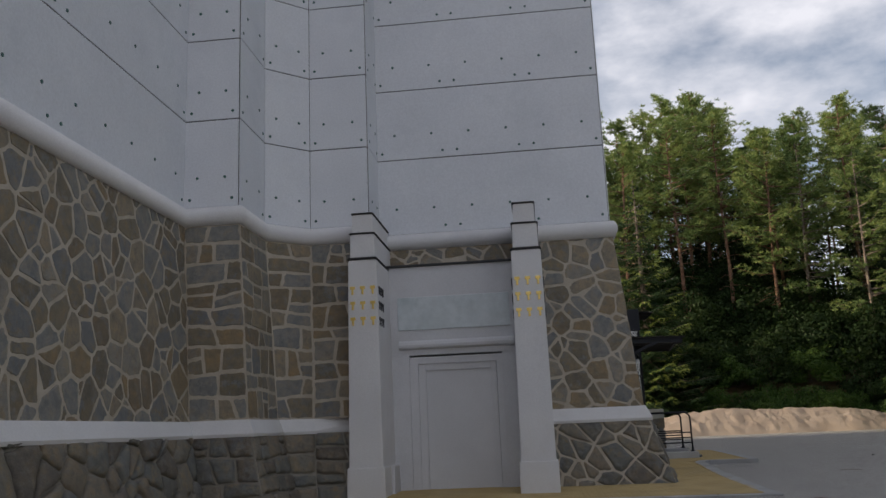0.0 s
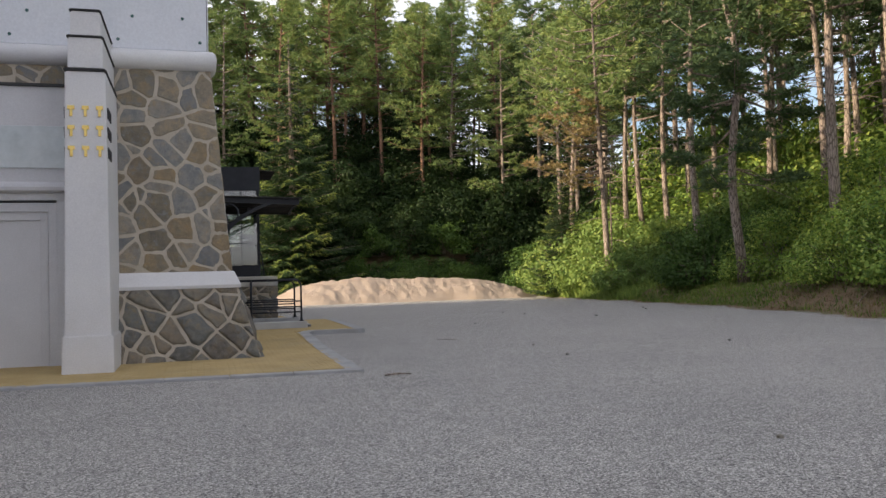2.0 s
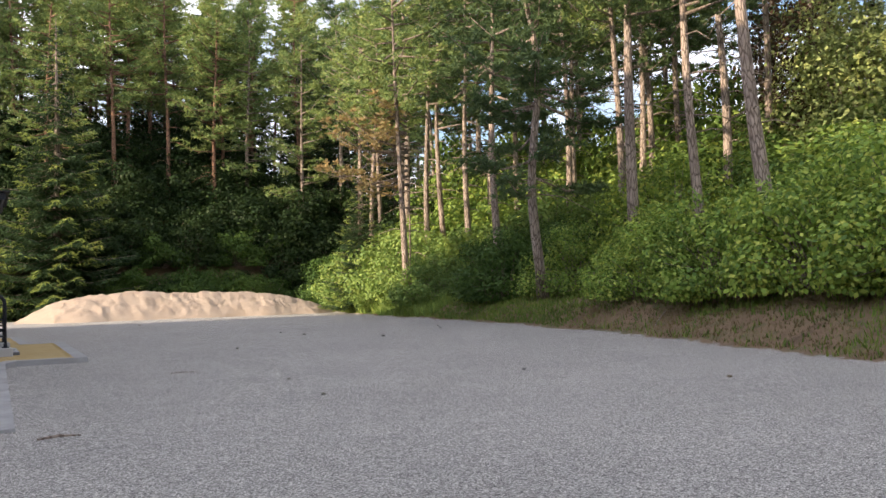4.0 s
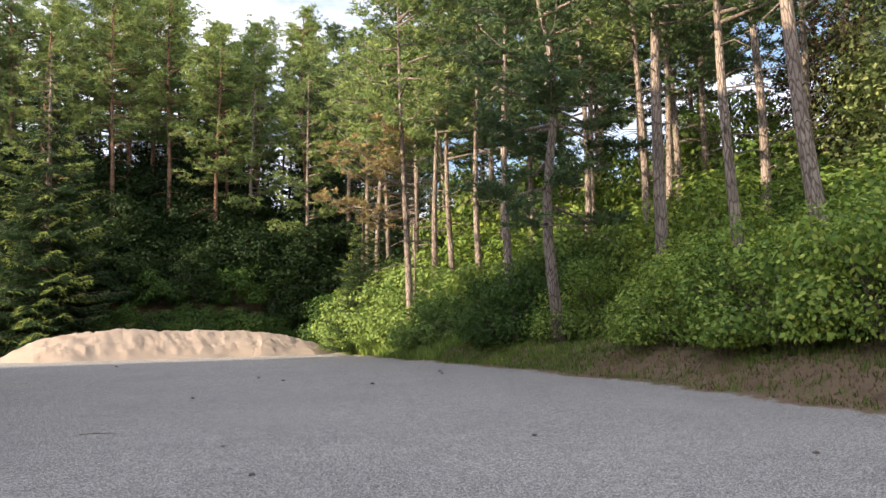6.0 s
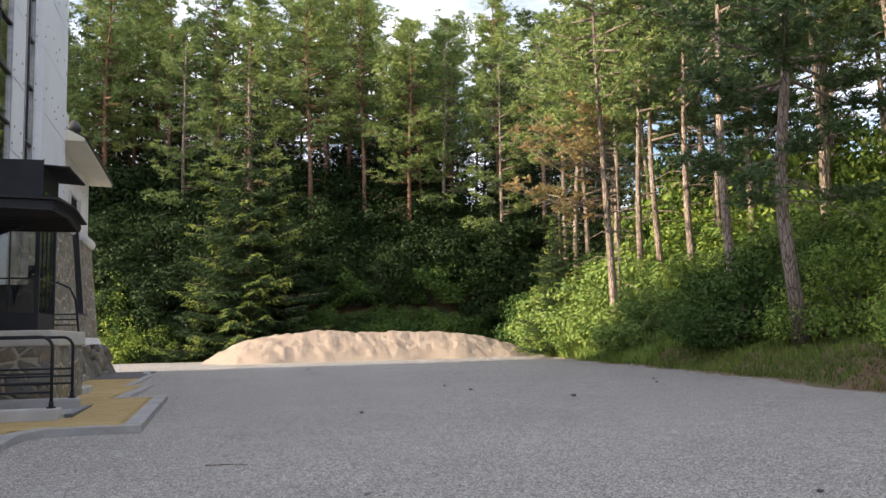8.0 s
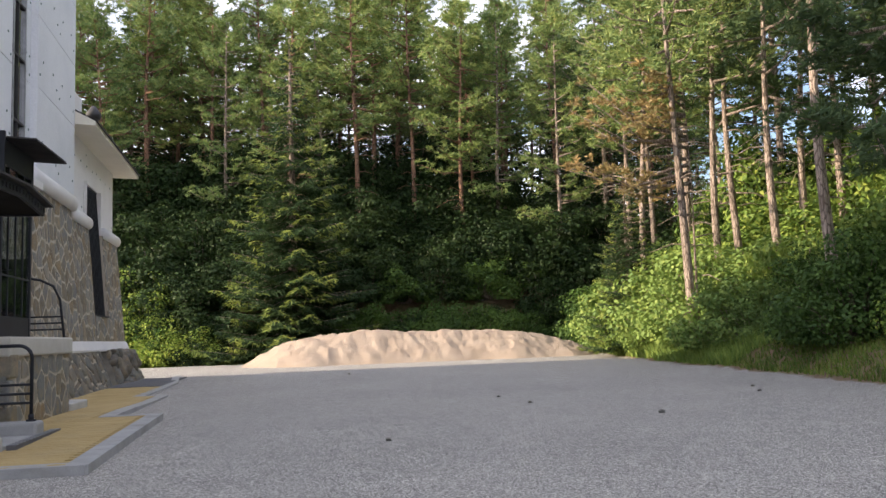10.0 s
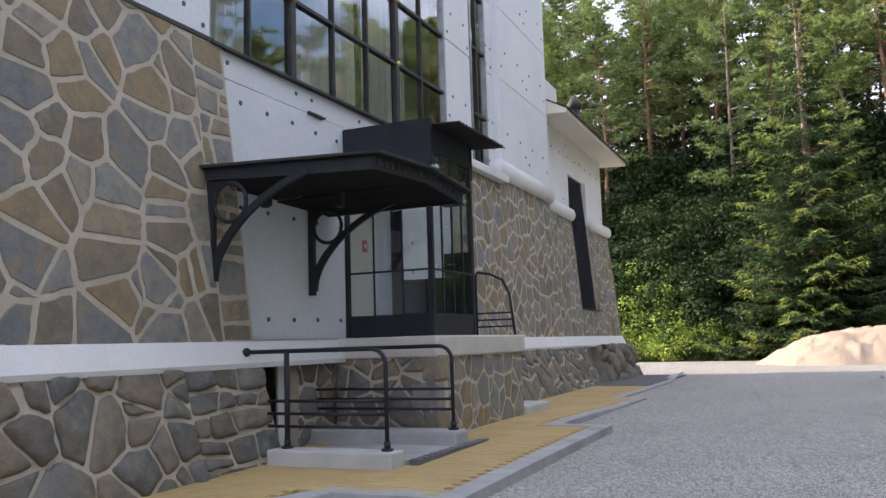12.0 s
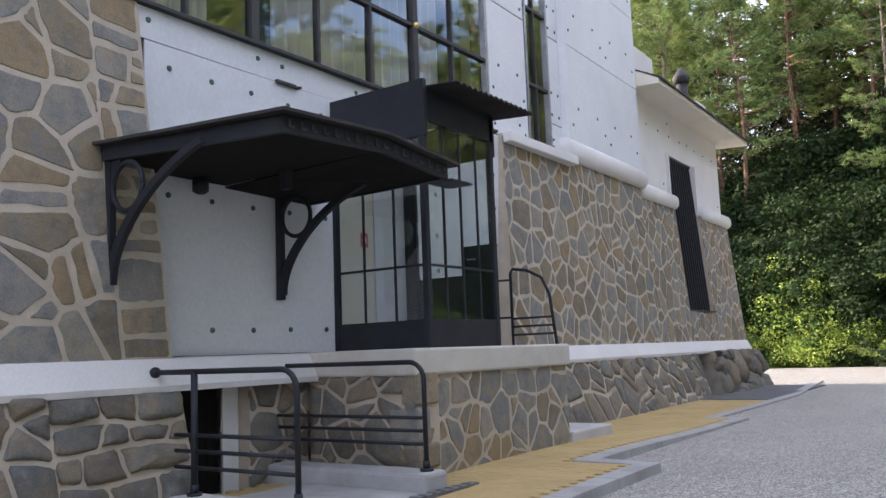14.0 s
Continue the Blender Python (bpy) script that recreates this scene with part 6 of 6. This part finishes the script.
def bush_meshes(seed, rx, ry, h, blobs, leaves, size, mat, small=False):
    """Stems, and leaves on many overlapping clumps with gaps between."""
    rng = random.Random(seed)
    V, F, TV, TF = [], [], [], []
    for k in range(blobs):
        a = rng.uniform(0, 2 * math.pi)
        el = math.asin(rng.uniform(0.0, 1.0)) if k % 3 else rng.uniform(-0.2, 0.3)
        rr = rng.uniform(0.55, 1.08)
        c = Vector((rx * rr * math.cos(a) * math.cos(el), ry * rr * math.sin(a) * math.cos(el), h * (0.09 + 0.80 * rr * max(0.0, math.sin(el)))))
        br = h * rng.choice((0.07, 0.11, 0.15, 0.20))
        p0 = Vector((c.x * 0.25, c.y * 0.25, 0))
        tv, tf = tube_data([p0, p0.lerp(c, 0.5) + Vector((0, 0, 0.1 * h)), c], [0.03, 0.02, 0.006], 4)
        o = len(TV)
        TV += tv
        TF += [tuple(i + o for i in f) for f in tf]
        flat = rng.uniform(0.55, 0.9)
        for _ in range(int(leaves / blobs * (br / (0.145 * h)) ** 2)):
            d = Vector((rng.gauss(0, 1), rng.gauss(0, 1), rng.gauss(0.2, 1))).normalized()
            p = c + Vector((d.x, d.y, d.z * flat)) * br * (1.3 * rng.random() ** 0.3)
            if p.z < 0.03:
                p.z = 0.03 + rng.random() * 0.1
            face = (d + Vector((rng.gauss(0, 0.45), rng.gauss(0, 0.45), 0.45 + rng.gauss(0, 0.45)))).normalized()
            ax = face.cross(Vector((rng.gauss(0, 1), rng.gauss(0, 1), rng.gauss(0, 1)))).normalized()
            ax = (ax + Vector((0, 0, -0.25))).normalized()
            sd = ax.cross(face).normalized()
            s = size * rng.uniform(0.6, 1.3)
            o = len(V)
            if small:
                V += [p + sd * s * 0.36, p + ax * s, p - sd * s * 0.36]
                F.append((o, o + 1, o + 2))
            else:
                V += [p, p + ax * s * 0.5 + sd * s * 0.33, p + ax * s, p + ax * s * 0.5 - sd * s * 0.33]
                F.append((o, o + 1, o + 2, o + 3))
    tm = bpy.data.meshes.new("stems")
    tm.from_pydata([tuple(v) for v in TV], [], TF)
    tm.materials.append(M_BARK)
    cm = bpy.data.meshes.new("foliage")
    cm.from_pydata([tuple(v) for v in V], [], F)
    cm.materials.append(mat)
    return tm, cm


def bush(label, meshes, at, turn, scale, group):
    e = thing("bush", label, "bush", at, group)
    e.matrix_basis = pose(*at, 0, 0, turn) @ Matrix.Diagonal((scale[0], scale[1], scale[2], 1))
    for nm, me in zip(("branchwork", "foliage"), meshes):
        o = new(nm, me)
        o.parent = e
    return e


M_BANKLEAF = leaf_material("bank_leaves", [(0.075, 0.14, 0.04), (0.12, 0.205, 0.05), (0.18, 0.28, 0.062), (0.29, 0.36, 0.085)], 0.24)
B_GREEN = [bush_meshes(400 + k, 2.7, 2.5, 3.8, 125, 15000, 0.145, M_LEAF) for k in range(3)]
B_SHADE = [bush_meshes(420 + k, 2.6, 2.3, 3.6, 70, 8500, 0.19, M_SHADELEAF, True) for k in range(2)]
B_YEL = [bush_meshes(430 + k, 2.2, 1.9, 2.6, 75, 10000, 0.135, M_SUNLEAF) for k in range(2)]
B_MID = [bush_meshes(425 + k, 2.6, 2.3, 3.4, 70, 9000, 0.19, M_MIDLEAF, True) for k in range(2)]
B_BIG = [bush_meshes(440 + k, 4.2, 3.8, 6.2, 110, 12000, 0.28, (M_SHADELEAF, M_BANKLEAF, M_SHADELEAF)[k], True) for k in range(3)]
B_ROUND = [bush_meshes(460 + k, 2.2, 2.1, 3.6, 80, 12000, 0.15, M_MIDLEAF) for k in range(2)]
rb = random.Random(21)
for k, (x, y, s) in enumerate([(22.0, 12.0, 0.95), (22.3, 15.6, 1.0), (22.6, 18.6, 0.95), (22.9, 22.2, 0.9), (22.5, 24.9, 0.7), (24.2, 26.0, 0.75), (24.5, 14.0, 1.1), (25.0, 18.5, 1.05), (26.5, 23.0, 0.95), (21.6, 8.0, 1.0), (25.0, 9.0, 1.2), (21.0, 3.5, 1.0), (24.5, 4.0, 1.2), (20.5, -2.0, 1.1), (27.0, 28.5, 1.1), (18.6, -8.0, 1.2), (24.0, 30.5, 0.7)]):
    bush("dense green broadleaf bush on the bank", B_GREEN[k % 3], base(x - 0.7, y), rb.uniform(0, 360), (s, s, s * rb.uniform(0.9, 1.1)), "bushes on the bank")
for k, (x, y, s) in enumerate([(22.6, 34.2, 0.85), (23.4, 36.0, 0.8), (24.4, 32.6, 0.8), (26.0, 36.0, 0.9), (26.0, 60.0, 1.2), (28.0, 40.0, 1.0)]):
    bush("dark green rounded bush below the pines", B_ROUND[k % 2], base(x, y), rb.uniform(0, 360), (s, s, s), "bushes on the bank")
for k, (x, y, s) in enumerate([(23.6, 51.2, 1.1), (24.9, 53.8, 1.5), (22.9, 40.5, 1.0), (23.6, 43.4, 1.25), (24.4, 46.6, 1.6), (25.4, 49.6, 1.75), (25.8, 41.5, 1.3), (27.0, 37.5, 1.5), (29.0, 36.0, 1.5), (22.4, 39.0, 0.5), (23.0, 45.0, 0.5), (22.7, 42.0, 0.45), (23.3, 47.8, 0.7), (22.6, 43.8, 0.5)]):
    bush("yellow-green bush at the edge of the yard, sunlight in its colour", B_YEL[k % 2], base(x, y), rb.uniform(0, 360), (s, s, s), "sunlit bushes")
x = -16.0
k = 0
while x < 27:
    for yy, s in ((66.0, 0.75), (68.3, 1.0), (71.0, 1.2), (74.5, 1.3), (79.0, 1.5)):
        s *= rb.uniform(0.8, 1.25)
        px, py = x + rb.uniform(-0.8, 0.8), yy + rb.uniform(-1.0, 1.0)
        if (abs(px - 8.2) < 2.0 and yy < 68) or (yy > 76 and rb.random() < 0.3):
            continue
        bush("undergrowth bush at the foot of the wood, most darkened for shade", (((B_MID if (px > 10 and rb.random() < 0.6) or rb.random() < 0.25 else B_SHADE)[k % 2]) if s < 1.05 else B_BIG[(k % 2) * 2]), base(px, py), rb.uniform(0, 360), (s * 1.1, s, s) if s < 1.05 else (s * 0.62, s * 0.6, s * 0.6), "undergrowth of the far wood")
        k += 1
    x += 2.6
for k, (x, y, sc) in enumerate([(10.9, 65.3, 0.75), (13.0, 65.7, 0.9), (15.3, 65.3, 0.8), (17.6, 65.5, 0.95), (19.8, 65.0, 0.85), (21.9, 64.6, 0.8)]):
    bush("leafy green bush behind the sand heap", B_ROUND[k % 2], base(x, y), rb.uniform(0, 360), (sc * 1.1, sc, sc), "bushes behind the sand heap")
x = -15.0
while x < 25:
    if not 6.8 < x < 9.6:
        s = rb.uniform(0.26, 0.5)
        bush("low shrub at the foot of the wood, most darkened for shade", B_MID[k % 2] if rb.random() < 0.45 else B_SHADE[k % 2], base(x, 65.0 - 0.05 * x + rb.uniform(-0.5, 0.5)), rb.uniform(0, 360), (s * 1.35, s, s), "shrubs at the foot of the wood")
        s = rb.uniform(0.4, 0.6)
        bush("low shrub at the foot of the wood, most darkened for shade", B_SHADE[k % 2], base(x + rb.uniform(-0.5, 0.5), 66.6 - 0.05 * x + rb.uniform(-0.4, 0.4)), rb.uniform(0, 360), (s * 1.3, s, s * 0.9), "shrubs at the foot of the wood")
    k += 1
    x += rb.uniform(1.2, 1.9)
for x, y, s in ((26.0, 63.5, 1.0), (27.5, 60.5, 1.1), (28.5, 66.0, 1.4), (30.0, 62.0, 1.4), (25.0, 67.0, 1.2), (31.0, 69.0, 1.7), (27.0, 70.0, 1.5), (33.0, 64.5, 1.7), (27.5, 55.5, 1.2), (30.5, 53.0, 1.5), (29.0, 58.5, 1.4), (34.0, 60.0, 1.8), (33.0, 52.0, 1.7), (31.0, 46.0, 1.5), (34.5, 45.0, 1.8), (29.0, 44.5, 1.3), (32.0, 38.5, 1.6), (35.0, 40.0, 1.9), (30.0, 32.0, 1.4), (33.5, 34.0, 1.7), (31.5, 26.5, 1.5), (35.0, 28.0, 1.9), (37.0, 34.0, 2.2), (37.0, 22.0, 2.0), (38.0, 48.0, 2.2), (38.0, 56.0, 2.4)):
    # beyond y = 56 the leaf colour itself holds the shade
    bush("green undergrowth bush between the trunks", B_BIG[1 if y < 56 else 0], base(x, y), rb.uniform(0, 360), (s * 0.6, s * 0.6, s * (0.42 if y < 52 else 0.58)), "undergrowth of the bank")
for k, (x, y, sc) in enumerate([(-5.5, 65.6, 0.75), (-2.6, 65.2, 0.6), (0.4, 65.8, 0.8), (3.0, 65.3, 0.65), (-0.8, 68.0, 1.1)] ):
    bush("bright green broadleaf bush at the foot of the wood", B_GREEN[k % 3], base(x, y), rb.uniform(0, 360), (sc, sc, sc), "bright bushes of the far wood")
for k, (x, y, sc) in enumerate([(37.0, 41.0, 1.0), (39.0, 51.0, 1.15), (41.0, 44.0, 1.2), (36.0, 54.0, 1.1), (35.5, 47.0, 0.95), (40.5, 37.0, 1.15), (38.5, 29.5, 1.0), (36.5, 60.0, 1.2), (33.0, 58.0, 1.0)]):
    bush("tall green broadleaf tree behind the pines of the bank", B_BIG[1], base(x, y), rb.uniform(0, 360), (sc * 0.9, sc * 0.9, sc * 1.35), "broadleaf trees of the bank")
# added spruces, mostly out of view, that block low sun from the undergrowth
for x, y in ((-12.5, 77.0), (-15.5, 78.0), (-18.0, 80.0), (-20.5, 78.0)):
    tree("spruce_tree", "spruce added west of the far wood to shade its undergrowth", DEEP, base(x, y), rb.uniform(0, 360), rb.uniform(0.45, 0.6), "spruces deep in the wood")
for k in range(22):
    x, y = -18 + 3.1 * k + rb.uniform(-1, 1), 87.0 + rb.uniform(-4, 6)
    tree("spruce_tree", "dark spruce deep in the far wood", DEEP, base(x, y), rb.uniform(0, 360), rb.uniform(0.75, 1.15), "spruces deep in the wood")
for x, y in ((40.0, 58.0), (43.0, 47.0), (44.0, 39.0), (43.0, 29.0), (46.0, 53.0), (39.0, 64.0), (35.0, 70.0), (33.0, 76.0), (44.5, 21.0), (43.0, 12.0), (47.0, 34.0), (30.0, 80.0)):
    tree("spruce_tree", "dark spruce deep in the wood above the bank", DEEP, base(x, y), rb.uniform(0, 360), rb.uniform(0.7, 1.0), "spruces deep in the wood")
M_BIRCHLEAF = leaf_material("birch_leaves", [(0.22, 0.30, 0.12), (0.29, 0.36, 0.15), (0.35, 0.40, 0.17)], 0.24)
BIRCH = bush_meshes(450, 2.6, 2.6, 11.0, 200, 26000, 0.2, M_BIRCHLEAF, True)
for x, y, s in ((36.5, 27.4, 1.05), (38.5, 23.5, 1.1), (36.0, 12.0, 1.2)):
    bush("tall light green birch behind the bushes", BIRCH, base(x, y), 40, (s, s, s), "birches")


M_COPPER = leaf_material("copper_leaves", [(0.055, 0.034, 0.026), (0.09, 0.052, 0.036), (0.06, 0.06, 0.028)], 0.24)
bush("dark copper-leaved tree behind the bank", bush_meshes(451, 3.4, 3.2, 13.0, 220, 26000, 0.22, M_COPPER, True), base(38.6, 31.6), 0, (0.9, 0.9, 1.0), "broadleaf trees")


# grass and weeds
def blades(name, pts, label, mat, h, w, rng):
    V, F = [], []
    for x, y in pts:
        z = ground_z(x, y) - 0.02
        for _ in range(3):
            a = rng.uniform(0, 6.28)
            hh = h * rng.uniform(0.5, 1.3)
            dx, dy = math.cos(a), math.sin(a)
            lean = rng.uniform(0.1, 0.8) * hh
            px, py = x + rng.gauss(0, 0.06), y + rng.gauss(0, 0.06)
            o = len(V)
            V += [(px - dy * w, py + dx * w, z), (px + dy * w, py - dx * w, z), (px + dx * lean, py + dy * lean, z + hh)]
            F.append((o, o + 1, o + 2))
    return tagged(mesh_ob(name, V, F, mat), label, "grass", kind="stuff")


rg = random.Random(31)
pts_d, pts_g, pts_y = [], [], []
for _ in range(26000):
    y = rg.uniform(-6, 60)
    d = rg.random() ** 1.6 * 5.0 + 0.15
    x = edge_x(y) + d
    if y < 27:
        (pts_d if rg.random() < (0.85 if noise.noise(Vector((x * 0.5, y * 0.5, 2))) > -0.15 else 0.25) else pts_g).append((x, y))
    elif y > 37.5:
        # past the building's shadow the weeds take the sun-bright leaf colour
        pts_y.append((x, y))
    else:
        pts_g.append((x, y))
for _ in range(9000):
    x = rg.uniform(-14, 26)
    pts_g.append((x, NORTH - 0.05 * x + rg.random() ** 1.5 * 4))
blades("grass_dry", pts_d, "dry brown grass on the bank", M_DRYGRASS, 0.075, 0.014, rg)
blades("grass_green", pts_g, "low green weeds and grass on the bank", M_GRASS, 0.16, 0.02, rg)
blades("grass_sunlit", pts_y, "yellow-green weeds on the bank, sunlight in their colour", M_SUNLEAF, 0.4, 0.03, rg)

# loose stones on the yard
def twig(pts, r, label):
    o = tube("twig", pts, r, M_BARK, None, 6)
    return tagged(o, label, "twig")


twig([(4.3, 15.1, yard(4.3, 15.1) + 0.02), (4.5, 15.17, yard(4.5, 15.1) + 0.03), (4.72, 15.16, yard(4.7, 15.1) + 0.015)], [0.012, 0.016, 0.006], "short dark twig lying on the gravel")
twig([(6.74, 20.9, yard(6.7, 20.9) + 0.012), (6.97, 20.86, yard(7, 20.9) + 0.02), (7.2, 20.8, yard(7.2, 20.8) + 0.012)], [0.006, 0.008, 0.004], "thin pale stick lying on the gravel")
twig([(20.1, 22.6, ground_z(20.1, 22.6) + 0.02), (19.6, 22.3, ground_z(19.6, 22.3) + 0.06), (19.0, 22.1, yard(19, 22) + 0.02)], [0.02, 0.018, 0.006], "fallen branch at the edge of the yard")
rs = random.Random(41)
for x, y, s in [(13.7, 27.0, 0.06), (17.5, 30.8, 0.05), (8.0, 16.7, 0.04), (13.8, 14.7, 0.045), (12.0, 17.6, 0.04), (8.2, 18.8, 0.03), (9.2, 25.6, 0.045), (12.3, 29.6, 0.05), (12.1, 31.2, 0.05), (17.0, 29.7, 0.05), (10.0, 44.5, 0.06), (6.35, 8.8, 0.04)]:
    bm = bmesh.new()
    bmesh.ops.create_icosphere(bm, subdivisions=1, radius=s)
    for v in bm.verts:
        v.co *= rs.uniform(0.75, 1.15)
        v.co.z *= 0.6
    o = part("loose_stone", bm, M_BASE)
    o.location = (x, y, yard(x, y) + s * 0.3)
    tagged(o, "small dark loose stone lying on the gravel", "stone", "loose stones on the yard")

# ---- stones of the walls ----
COURSED = (61, 62, 63, 64, 65, 41, 42, 43, 44, 89, 93)
for wall, quad, sx, sy, joint, seed, mat, joined, proud, bulge, wob, holes in STONE_JOBS:
    stonework(wall, quad, sx, sy, joint, seed, mat, joined, proud, bulge, wob, holes, limit=330 if seed in (40, 60) else 230, jitter=0.26 if seed in COURSED else 0.46)
